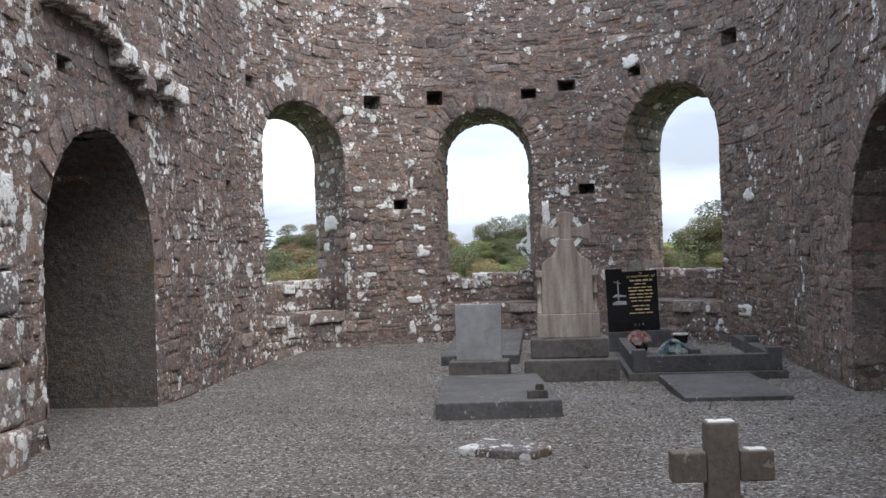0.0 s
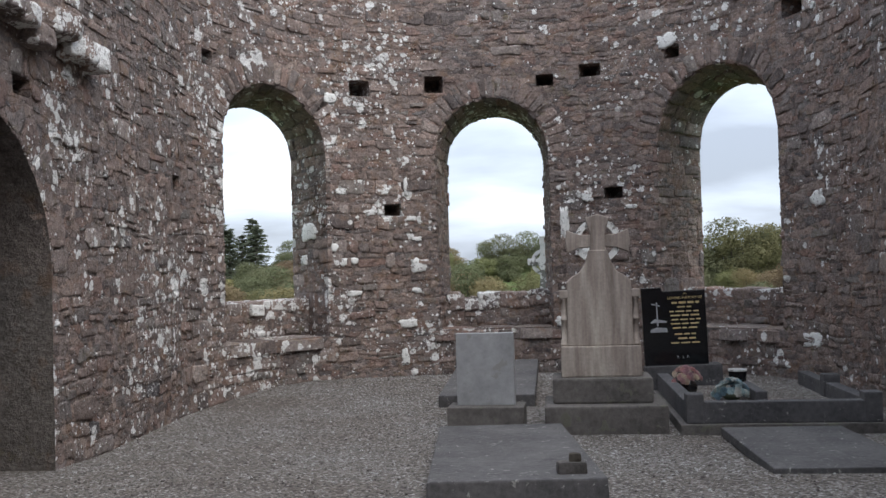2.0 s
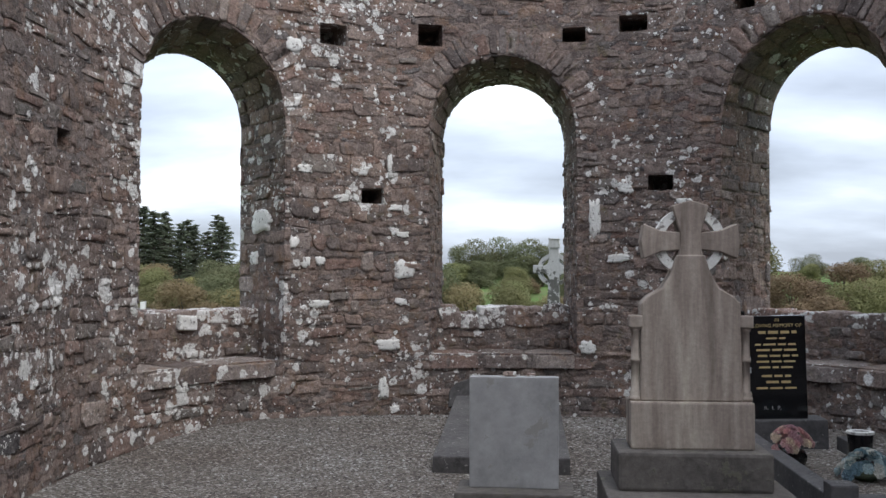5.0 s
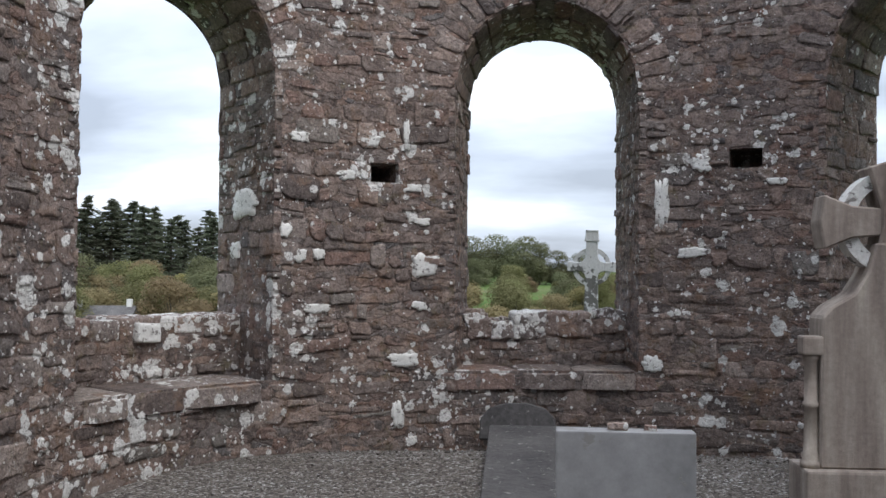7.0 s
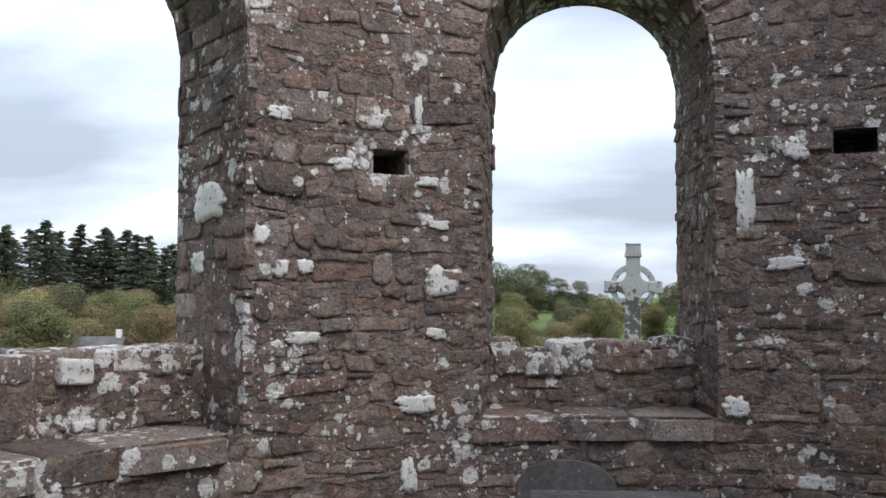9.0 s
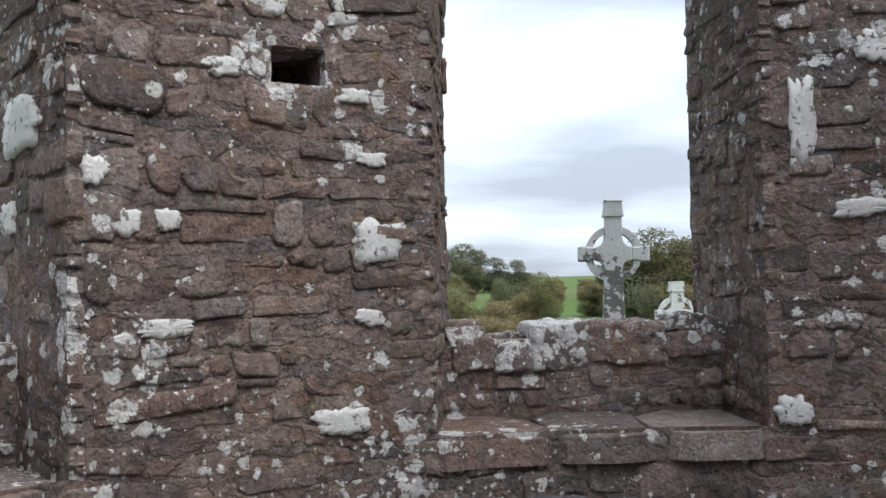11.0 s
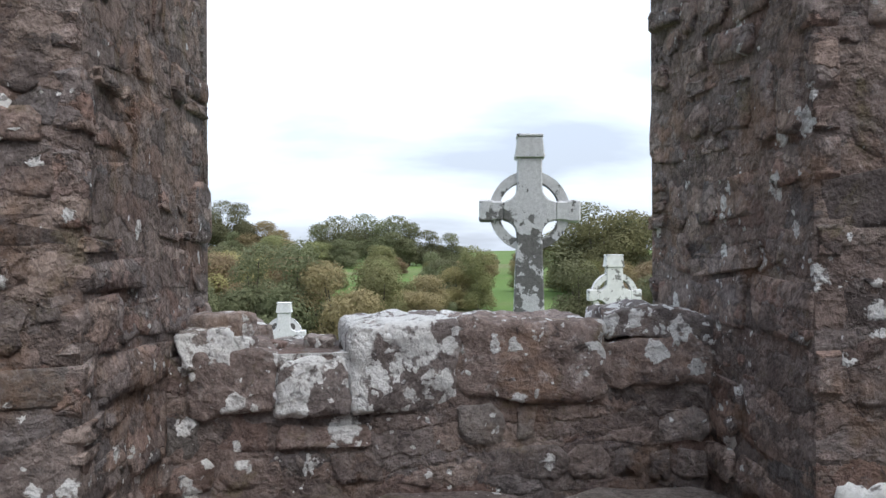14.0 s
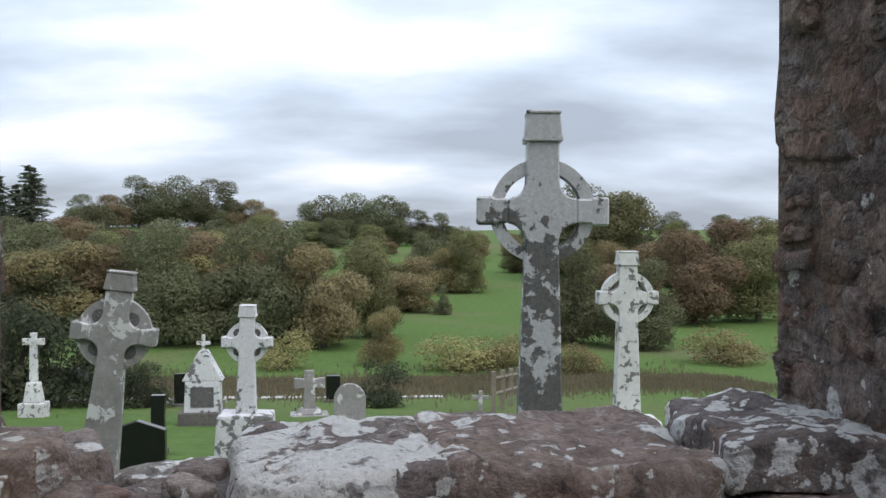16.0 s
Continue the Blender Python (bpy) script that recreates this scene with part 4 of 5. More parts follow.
def on_splay(u, v, out):
    """The far reveal of the first window, u metres in from the face."""
    (i0, i1), (o0, o1) = WINDOWS[0]
    p, q = polar(i1, RIN), polar(o1, ROUT)
    d = (q - p).normalized()
    w = p + d * u + Vector((-d.y, d.x)) * out
    return (w.x, w.y, v)


crust(0.55, 2.22, 0.52, 0.30, 61, on_splay)
crust(0.75, 1.80, 0.22, 0.16, 62, on_splay)

# the broken springing of a lost vault over the recess
lrng = random.Random(31)
yy, k = 4.55, 0
while yy < 8.1:
    w = lrng.uniform(0.20, 0.42)
    p, nrm = plan(s_left(yy + w / 2))
    z = 4.08 - 0.15 * (yy - 4.55) + lrng.uniform(-0.07, 0.07) - (0.12 if 6.5 < yy < 7.0 else 0.0)
    out = lrng.uniform(0.02, 0.10)
    part("ledge_stone", rough_block(p.x + nrm.x * out, p.y + nrm.y * out, z, w, 0.26, lrng.uniform(0.13, 0.24), 96 + lrng.uniform(-10, 10), 0.03, 3, 90 + k), COPING_WHITE if 5.6 < yy < 6.2 or yy > 6.8 else lrng.choice((COPING, COPING_BROWN)), wall, "", True)
    yy += w * 0.95
    k += 1
# the pier beside the recess
pier = thing("stone_pier", "broken rubble pier with a rounded lichened top against the wall", "pier", kind="structure")
zz = -0.1
for k, h in enumerate((0.42, 0.50, 0.40, 0.36, 0.34, 0.42)):
    part("pier_block", rough_block(-3.67 + (0.02 if k == 0 else 0), 3.30, zz + h / 2, 0.62 + (0.06 if k == 0 else 0), 1.02, h - 0.01, 4, 0.03, 5, 40 + k), COPING_BROWN if k < 5 else COPING, pier, "", True)
    zz += h


# ---- graves inside ----
def grave_slab():
    t = thing("grave_slab", "thick dark slate ledger slab with worn edges on gravel", "grave slab", pose(-0.43, 5.86, 0, -2.3, 0, 8.0))
    part("slab", block(0, 1.22, 0, 3.3, -0.12, 0.165, 0.015, (0.01, 0.01)), SLATE, t)
    return t


def grave_headstone():
    t = thing("headstone", "plain smooth grey limestone headstone on a stone base", "headstone", pose(-0.435, 9.66, 0.0, 0, 0, 1))
    part("base", block(-0.42, 0.36, -0.24, 0.20, -0.20, 0.172, 0.012), PLINTH, t, "rough dark base block")
    part("tablet", block(-0.335, 0.262, -0.06, 0.06, 0.172, 0.912, 0.006), GREYSTONE, t)
    return t


def lathe(x, y, profile, sides=14):
    """A turned column from heights and radii."""
    bm = bmesh.new()
    rows = [[bm.verts.new((x + r * math.cos(2 * math.pi * k / sides), y + r * math.sin(2 * math.pi * k / sides), z)) for k in range(sides)] for z, r in profile]
    for p, q in zip(rows[:-1], rows[1:]):
        for k in range(sides):
            bm.faces.new((p[k], p[(k + 1) % sides], q[(k + 1) % sides], q[k]))
    bm.faces.new(rows[0])
    bm.faces.new(rows[-1])
    return bm


def celtic_headstone():
    t = thing("celtic_headstone", "buff streaked headstone with ringed cross on two dark plinths", "headstone", pose(0.728, 9.45, 0.062, 0, 0, 3) @ Matrix.Diagonal((0.95, 0.95, 0.93, 1)))
    part("lower_plinth", block(-0.62, 0.66, -0.05, 0.95, -0.2, 0.125, 0.02), PLINTH, t)
    part("upper_plinth", block(-0.53, 0.53, 0.16, 0.78, 0.125, 0.40, 0.025), PLINTH, t)
    y0, y1 = 0.34, 0.56
    part("foot", block(-0.43, 0.43, y0 - 0.05, y1 + 0.05, 0.40, 0.74, 0.015), SANDSTONE, t)
    body = [(-0.36, 0.74), (0.36, 0.74), (0.345, 1.45), (0.30, 1.50), (0.20, 1.56), (0.14, 1.66), (0.10, 1.80), (-0.10, 1.80), (-0.14, 1.66), (-0.20, 1.56), (-0.30, 1.50), (-0.345, 1.45)]
    part("body", prism(body, y0, y1, 0.01), SANDSTONE, t)
    for x in (-0.385, 0.385):
        c = part("colonnette", lathe(x, y0 + 0.05, [(0.74, 0.050), (0.77, 0.050), (0.775, 0.040), (0.80, 0.046), (0.815, 0.034), (1.02, 0.031), (1.025, 0.038), (1.045, 0.038), (1.05, 0.031), (1.24, 0.030), (1.25, 0.040), (1.27, 0.040)]), SANDSTONE, t, "", True)
        part("capital", block(x - 0.05, x + 0.05, y0, y0 + 0.10, 1.27, 1.36, 0.012), SANDSTONE, c)
    zc = 1.90
    part("cross_upright", prism([(-0.105, 1.70), (0.105, 1.70), (0.075, 1.86), (0.075, 1.96), (0.13, 2.16), (0.0, 2.20), (-0.13, 2.16), (-0.075, 1.96), (-0.075, 1.86)], y0 + 0.01, y1 - 0.03, 0.008), SANDSTONE, t)
    for sgn in (-1, 1):
        arm = [(0.06, zc - 0.065), (0.20, zc - 0.075), (0.33, zc - 0.13), (0.35, zc), (0.33, zc + 0.13), (0.20, zc + 0.075), (0.06, zc + 0.065)]
        part("cross_arm", prism([(sgn * x, z) for x, z in arm][::sgn], y0 + 0.02, y1 - 0.04, 0.008), SANDSTONE, t)
    for a in (20, 110, 200, 290):
        part("ring_segment", ring(0, zc, 0.185, 0.25, y0 + 0.045, y1 - 0.06, a, a + 50, 10), LICHEN, t, "pale ring of the cross")
    return t


def bar(x, z, w, h, y, material, parent, name="inscription_bar"):
    return part(name, block(x - w / 2, x + w / 2, y - 0.0015, y, z - h / 2, z + h / 2, 0), material, parent)


def lettering(text, x, z, size, y, material, parent):
    cu = bpy.data.curves.new("lettering", "FONT")
    cu.body, cu.size, cu.align_x, cu.align_y, cu.extrude = text, size, "CENTER", "CENTER", 0.0008
    ob = new("lettering", cu)
    me = bpy.data.meshes.new_from_object(ob)
    bpy.data.objects.remove(ob)
    me.materials.append(material)
    ob = new("lettering", me)
    ob.parent = parent
    ob.matrix_local = pose(x, y, z, 90, 0, 0)
    return ob


def black_headstone():
    t = thing("black_headstone", "polished black granite headstone with gilt inscription and an etched picture", "headstone", pose(1.66, 12.35, 0.0, 0, -1.5, 3))
    part("base", block(-0.42, 0.52, -0.14, 0.2, -0.15, 0.30, 0.012), KERB, t)
    part("tablet", prism([(-0.42, 0.30), (0.37, 0.30), (0.37, 1.235), (-0.16, 1.235), (-0.17, 1.285), (-0.42, 1.285)], -0.05, 0.05, 0.004), POLISH, t)
    y = -0.0525
    lettering("IN", 0.12, 1.195, 0.04, y, GOLD, t)
    lettering("LOVING MEMORY OF", 0.12, 1.145, 0.045, y, GOLD, t)
    wr = random.Random(3)
    for z, w, h in ((1.085, 0.34, 0.026), (1.03, 0.20, 0.015), (0.975, 0.40, 0.017), (0.925, 0.38, 0.019), (0.872, 0.36, 0.017), (0.82, 0.38, 0.017), (0.768, 0.34, 0.017), (0.69, 0.30, 0.019), (0.635, 0.22, 0.022), (0.58, 0.40, 0.017)):
        x = 0.12 - w / 2
        while x < 0.12 + w / 2 - 0.03:
            q = min(wr.uniform(0.05, 0.12), 0.12 + w / 2 - x)
            bar(x + q / 2, z, q, h, y, GOLD, t)
            x += q + 0.022
    lettering("R.  I.  P.", 0.06, 0.40, 0.05, y, ETCH, t)
    # etched picture as plain shapes: a pale upright, a bar, two low banks
    part("etching", prism([(-0.245, 0.80), (-0.225, 0.80), (-0.228, 1.10), (-0.243, 1.10)], y, y + 0.002, 0), ETCH, t)
    part("etching", prism([(-0.30, 1.075), (-0.19, 1.045), (-0.19, 1.055), (-0.30, 1.088)], y, y + 0.002, 0), ETCH, t)
    part("etching", prism([(-0.33, 0.84), (-0.27, 0.89), (-0.12, 0.86), (-0.12, 0.84)], y, y + 0.002, 0), ETCH, t)
    part("etching", prism([(-0.33, 0.72), (-0.12, 0.72), (-0.12, 0.77), (-0.25, 0.785), (-0.33, 0.75)], y, y + 0.002, 0), ETCH, t)
    return t


def kerb_grave():
    t = thing("grave_kerb", "dark stone grave kerb with corner posts round gravel", "grave kerb", pose(1.52, 9.42, 0, 0, 0, 3))
    W, L = 1.85, 2.80
    part("footing", block(-0.06, W + 0.06, -0.06, L, -0.2, 0.0, 0.012), PLINTH, t)
    part("kerb_front", block(0.16, W - 0.16, 0, 0.14, 0.0, 0.21, 0.012), KERB, t)
    part("kerb_side", block(0, 0.14, 0.16, L, 0.0, 0.21, 0.012), KERB, t)
    part("kerb_side", block(W - 0.14, W, 0.16, L, 0.0, 0.21, 0.012), KERB, t)
    part("kerb_middle", block(0.88, 1.0, 1.1, L, -0.02, 0.17, 0.012), KERB, t)
    for x in (0, W - 0.17):
        part("corner_post", block(x, x + 0.17, -0.01, 0.17, 0.0, 0.29, 0.014), KERB, t)
    part("kerb_post", block(W - 0.16, W + 0.02, 1.5, 1.68, 0.0, 0.30, 0.014), KERB, t)
    part("gravel_bed", block(0.14, W - 0.14, 0.14, L, -0.02, 0.05, 0), GRAVEL, t, "grey gravel bed")
    return t


def flat_ledger():
    t = thing("flat_ledger", "thin flat slate ledger lying on the gravel", "grave slab", pose(2.0, 7.25, -0.06, 0, 0, 5))
    bm = block(0, 1.12, 0, 2.0, -0.03, 0.055, 0.01)
    part("slab", bm, SLATE, t)
    return t


def broken_slab():
    t = thing("broken_slab", "broken flat stone fragment with white lichen on gravel", "stone fragment", pose(0.40, 4.36, 0, 0, 0, -6))
    part("fragment", prism([(-0.36, -0.16), (0.02, -0.26), (0.26, -0.27), (0.36, -0.04), (0.30, 0.16), (0.0, 0.20), (-0.26, 0.24), (-0.30, 0.02)], -0.02, 0.05, 0.008), COPING_BROWN, t)
    t.children[0].matrix_local = pose(0, 0, 0.015, 90, 0, 0) @ Matrix.Diagonal((1, 1, -1, 1))
    return t


def small_cross():
    t = thing("small_stone_cross", "low plain brown stone cross with lichen on top", "cross", pose(1.80, 2.06, 0, 0, 0, 8))
    part("shaft", block(-0.09, 0.09, -0.06, 0.06, -0.1, 0.625, 0.012, (0.004, 0.002)), PIER_STONE, t)
    for s in (-1, 1):
        part("arm", block(*sorted((s * 0.09, s * 0.275)), -0.06, 0.06, 0.305, 0.47, 0.012), PIER_STONE, t)
    part("lichen", block(-0.07, 0.07, -0.045, 0.045, 0.62, 0.632, 0.004), LICHEN, t)
    part("lichen", block(0.13, 0.24, -0.04, 0.04, 0.465, 0.476, 0.003), LICHEN, t)
    return t


PIER_STONE = speckled("brown_sandstone", (0.10, 0.082, 0.068), (0.21, 0.175, 0.145), 30, 0.92, 0.7, (0.26, 0.24, 0.21), 0.62, 10)
grave_slab()
grave_headstone()
celtic_headstone()
black_headstone()
kerb_grave()
flat_ledger()
broken_slab()
small_cross()


# slabs lying behind the headstone, by the wall
def back_slab():
    t = thing("leaning_slab", "dark flat slab lying tilted before the apse wall", "grave slab", pose(-0.75, 11.9, 0.0, 3, 0, 3))
    part("slab", block(-0.55, 0.62, -0.5, 2.55, -0.10, 0.08, 0.015), SLATE, t)
    return t


back_slab()


def wall_stone():
    t = thing("fallen_slab", "dark round-topped slab leaning at the foot of the wall", "grave slab", pose(-1.18, 14.55, 0.05, -14, 0, 3))
    part("slab", prism([(-0.36, 0.0), (0.36, 0.0), (0.35, 0.20), (0.25, 0.30), (0.08, 0.345), (-0.12, 0.34), (-0.27, 0.29), (-0.35, 0.19)], -0.05, 0.05, 0.012), SLATE, t)
    return t


wall_stone()


# ---- outside: crosses ----
def celtic_cross(name, label, m, height, shaft0, shaft1, span, radius, zc, arm, depth, material, cap=True, base=0.0, base_h=0.3, solid=False):
    """A free-standing ringed cross: shaft, arms, ring, cap, base; zc is the height of the crossing."""
    t = thing(name, label, "cross", m, "crosses in the graveyard")
    d = depth / 2
    top = height - (arm if cap else 0)
    w, q, a = shaft1 / 2, radius * 0.34, arm * 0.40
    def pit(cx, cz, a0, a1):
        return [(cx + q * math.cos(radians(a0 + (a1 - a0) * k / 6)), cz + q * math.sin(radians(a0 + (a1 - a0) * k / 6))) for k in range(7)]
    right = [(shaft0 / 2, base_h * 0.9)] + pit(w + q, zc - a - q, 180, 90) + pit(w + q, zc + a + q, 270, 180) + [(w * 0.96, top)]
    part("shaft", prism(right + [(-x, z) for x, z in right[::-1]], -d, d, 0.008), material, t)
    for s in (-1, 1):
        part("arm", prism([(s * (w + q * 0.98), zc - a), (s * span * 0.36, zc - a), (s * span * 0.37, zc - arm * 0.46), (s * span / 2, zc - arm * 0.46), (s * span / 2, zc + arm * 0.46), (s * span * 0.37, zc + arm * 0.46), (s * span * 0.36, zc + a), (s * (w + q * 0.98), zc + a)][::s], -d, d, 0.010), material, t)
    if solid:
        part("wheel", ring(0, zc, 0.01, radius, -d * 0.5, d * 0.5), material, t)
        # nothing is cut: dark discs on the wheel paint the shade inside its hollows
        for a in (45, 135, 225, 315):
            part("boss_hollow", ring(math.cos(radians(a)) * radius * 0.62, zc + math.sin(radians(a)) * radius * 0.62, 0.005, radius * 0.2, -d * 0.56, -d * 0.45, steps=14), SLATE, t)
    else:
        part("ring", ring(0, zc, radius * 0.76, radius, -d * 0.8, d * 0.8), material, t)
    if cap:
        w = shaft1 * 0.58
        hc = height - top
        c = part("cap", prism([(-w, top), (w, top), (w * 1.04, top + hc * 0.14), (w * 0.98, top + hc * 0.16), (w * 0.86, height - hc * 0.12), (-w * 0.86, height - hc * 0.12), (-w * 0.98, top + hc * 0.16), (-w * 1.04, top + hc * 0.14)], -d * 1.15, d * 1.15, 0.006), material, t)
        part("cap_roof", prism([(-w * 0.92, height - hc * 0.12), (w * 0.92, height - hc * 0.12), (w * 0.90, height), (-w * 0.90, height)], -d * 1.2, d * 1.2, 0.005), material, c)
    if base:
        part("base", block(-base, base, -base * 0.8, base * 0.8, -0.15, base_h, 0.03, (base * 0.12, base * 0.1)), material, t)
    return t


def lichened_cross(name, cut):
    """Dark weathered stone under large crisp patches of pale lichen, with small speckles."""
    m, n, l, b = nodes_of(name)
    where = n.new("ShaderNodeNewGeometry").outputs["Position"]
    fine = tex(n, l, "ShaderNodeTexNoise", 42, 8, 0.7, where)
    wide = tex(n, l, "ShaderNodeTexNoise", 1.7, 3, 0.5, where, 0.5)
    spots = tex(n, l, "ShaderNodeTexNoise", 11, 6, 0.62, where, 0.2)
    stone = ramp(n, l, fine.outputs["Fac"], [(0.3, (0.100, 0.098, 0.095)), (0.7, (0.200, 0.195, 0.190))])
    crust = ramp(n, l, fine.outputs["Fac"], [(0.3, (0.44, 0.44, 0.45)), (0.65, (0.62, 0.62, 0.63))])
    mix = calc(n, l, "ADD", calc(n, l, "MULTIPLY", wide.outputs["Fac"], 0.42), calc(n, l, "MULTIPLY", spots.outputs["Fac"], 0.58))
    # the share of pale crust rises with height above the foot
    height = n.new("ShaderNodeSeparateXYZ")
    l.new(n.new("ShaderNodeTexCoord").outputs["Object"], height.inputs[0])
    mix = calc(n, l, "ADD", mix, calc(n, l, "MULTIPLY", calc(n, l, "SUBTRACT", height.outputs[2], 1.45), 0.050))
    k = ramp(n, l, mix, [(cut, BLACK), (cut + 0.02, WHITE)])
    l.new(blend(n, l, k, stone, crust), b.inputs["Base Color"])
    b.inputs["Roughness"].default_value = 0.92
    b.inputs["Specular IOR Level"].default_value = 0.2
    bump(n, l, b, calc(n, l, "ADD", fine.outputs["Fac"], calc(n, l, "MULTIPLY", k, 0.4)), 0.5, 0.01)
    return m


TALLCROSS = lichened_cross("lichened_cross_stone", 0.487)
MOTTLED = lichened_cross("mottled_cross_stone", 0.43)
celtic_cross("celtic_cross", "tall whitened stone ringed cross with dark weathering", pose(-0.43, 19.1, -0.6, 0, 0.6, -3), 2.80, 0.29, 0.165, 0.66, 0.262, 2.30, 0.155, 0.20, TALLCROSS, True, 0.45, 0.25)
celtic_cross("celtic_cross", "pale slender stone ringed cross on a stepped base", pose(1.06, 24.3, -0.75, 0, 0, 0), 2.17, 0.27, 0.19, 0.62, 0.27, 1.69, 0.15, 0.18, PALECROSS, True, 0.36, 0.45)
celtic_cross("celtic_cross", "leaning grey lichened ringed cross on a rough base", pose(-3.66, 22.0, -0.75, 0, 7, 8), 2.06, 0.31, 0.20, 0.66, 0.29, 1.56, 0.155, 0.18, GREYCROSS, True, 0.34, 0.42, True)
celtic_cross("celtic_cross", "pale wheel cross with dark discs for shaded hollows on a block base", pose(-2.80, 24.0, -0.8, 0, 1, 3), 1.69, 0.20, 0.15, 0.50, 0.21, 1.32, 0.12, 0.15, MOTTLED, True, 0.30, 0.62, True)


# ---- trees ----
def leaf_cards(rnd, lobes, count, size):
    verts, faces = [], []
    weights = [r * r for _, _, _, r, _ in lobes]
    for _ in range(count):
        x, y, z, r, sq = rnd.choices(lobes, weights)[0]
        d = Vector((rnd.gauss(0, 1), rnd.gauss(0, 1), rnd.gauss(0, 1))).normalized()
        if d.z < -0.5 and rnd.random() < 0.6:
            d.z = -d.z
        k = r * (1 - 0.42 * rnd.random() ** 1.7) * (1 + 0.16 * rnd.uniform(-1, 1))
        c = Vector((x + d.x * k, y + d.y * k, z + d.z * k * sq))
        nrm = (d + Vector((rnd.uniform(-1, 1), rnd.uniform(-1, 1), rnd.uniform(-0.6, 1.2))) * 0.8).normalized()
        t = nrm.orthogonal().normalized()
        t = Matrix.Rotation(rnd.uniform(0, 6.28), 3, nrm) @ t
        b = nrm.cross(t)
        s = size * rnd.uniform(0.55, 1.35)
        i = len(verts)
        verts += [tuple(c - t * s), tuple(c + b * s * 0.55 - nrm * s * 0.15), tuple(c + t * s), tuple(c - b * s * 0.55 - nrm * s * 0.15)]
        faces += [(i, i + 1, i + 2, i + 3)]
    return verts, faces


def limb(bm, a, b, r0, r1, sides=6):
    a, b = Vector(a), Vector(b)
    d = (b - a).normalized()
    t = d.orthogonal().normalized()
    s = d.cross(t)
    rows = []
    for p, r in ((a, r0), (b, r1)):
        rows.append([bm.verts.new(p + (t * math.cos(2 * math.pi * k / sides) + s * math.sin(2 * math.pi * k / sides)) * r) for k in range(sides)])
    for k in range(sides):
        bm.faces.new((rows[0][k], rows[0][(k + 1) % sides], rows[1][(k + 1) % sides], rows[1][k]))


def broadleaf(seed, material, label, height=8.0, width=3.6, low=0.22, count=3400, size=0.20, name="tree"):
    rnd = random.Random(seed)
    t = thing(name, label, "tree" if name == "tree" else "bush")
    bm = bmesh.new()
    base_top = height * low * 1.5
    limb(bm, (0, 0, -0.4), (rnd.uniform(-0.2, 0.2), 0, base_top), height * 0.035, height * 0.024, 8)
    lobes = []
    k = 15
    for i in range(k):
        a = 6.283 * i / k * 1.9 + rnd.uniform(-0.4, 0.4)
        f = rnd.uniform(0.2, 1.0)
        r = width * rnd.uniform(0.31, 0.48)
        z = height * (low + (0.93 - low) * (rnd.uniform(0.18, 1.0) if i % 3 else rnd.uniform(0.0, 0.3)) * (1.1 - 0.45 * f))
        z = min(z, height - r * 0.8)
        x, y = math.cos(a) * (width - r) * f, math.sin(a) * (width - r) * f
        lobes.append((x, y, max(z, r * 0.7), r, rnd.uniform(0.7, 0.95)))
        limb(bm, (0, 0, base_top * 0.9), (x * 0.8, y * 0.8, z), height * 0.014, height * 0.004, 5)
    part("trunk", bm, BARK, t)
    v, f = leaf_cards(rnd, lobes, count, size)
    link_mesh("crown", v, f, material, t)
    return t


def conifer(seed, material):
    rnd = random.Random(seed)
    t = thing("conifer", "dark green spruce at the edge of a wood", "tree")
    bm = bmesh.new()
    limb(bm, (0, 0, -0.4), (0, 0, 10), 0.2, 0.02, 7)
    verts, faces = [], []
    z = 1.0
    while z < 10:
        reach = 3.0 * (1 - z / 10.3) ** 0.85 + 0.10
        z0 = z
        for k in range(8):
            z = z0 + rnd.uniform(-0.35, 0.35)
            a = rnd.uniform(0, 6.28)
            le = reach * rnd.uniform(0.30, 1.15)
            tip = Vector((math.cos(a) * le, math.sin(a) * le, z - 0.25 * le + 0.12))
            limb(bm, (0, 0, z), tip, 0.03, 0.008, 3)
            for j in range(13):
                f = rnd.uniform(0.25, 1.0)
                c = Vector((0, 0, z)).lerp(tip, f) + Vector((rnd.uniform(-0.2, 0.2), rnd.uniform(-0.2, 0.2), rnd.uniform(-0.12, 0.1)))
                s = rnd.uniform(0.10, 0.24)
                t1 = Vector((math.cos(a + rnd.uniform(-0.8, 0.8)), math.sin(a + rnd.uniform(-0.8, 0.8)), rnd.uniform(-0.5, 0.2))).normalized()
                t2 = t1.orthogonal().normalized()
                t2 = Matrix.Rotation(rnd.uniform(0, 6.28), 3, t1) @ t2
                i = len(verts)
                verts += [tuple(c - t1 * s), tuple(c + t2 * s * 0.4), tuple(c + t1 * s), tuple(c - t2 * s * 0.4)]
                faces.append((i, i + 1, i + 2, i + 3))
        z = z0 + rnd.uniform(0.22, 0.40)
    part("trunk", bm, BARK, t)
    link_mesh("crown", verts, faces, material, t)
    return t


LEAF_DARK = leaf_material("dark_leaves", (0.078, 0.092, 0.042), (0.150, 0.165, 0.078))
LEAF_GREEN = leaf_material("green_leaves", (0.105, 0.122, 0.040), (0.205, 0.215, 0.082))
LEAF_YELLOW = leaf_material("yellowing_leaves", (0.155, 0.148, 0.042), (0.290, 0.265, 0.095))
LEAF_BROWN = leaf_material("autumn_leaves", (0.140, 0.112, 0.046), (0.235, 0.190, 0.085))
NEEDLES = leaf_material("needles", (0.060, 0.078, 0.050), (0.115, 0.140, 0.088))

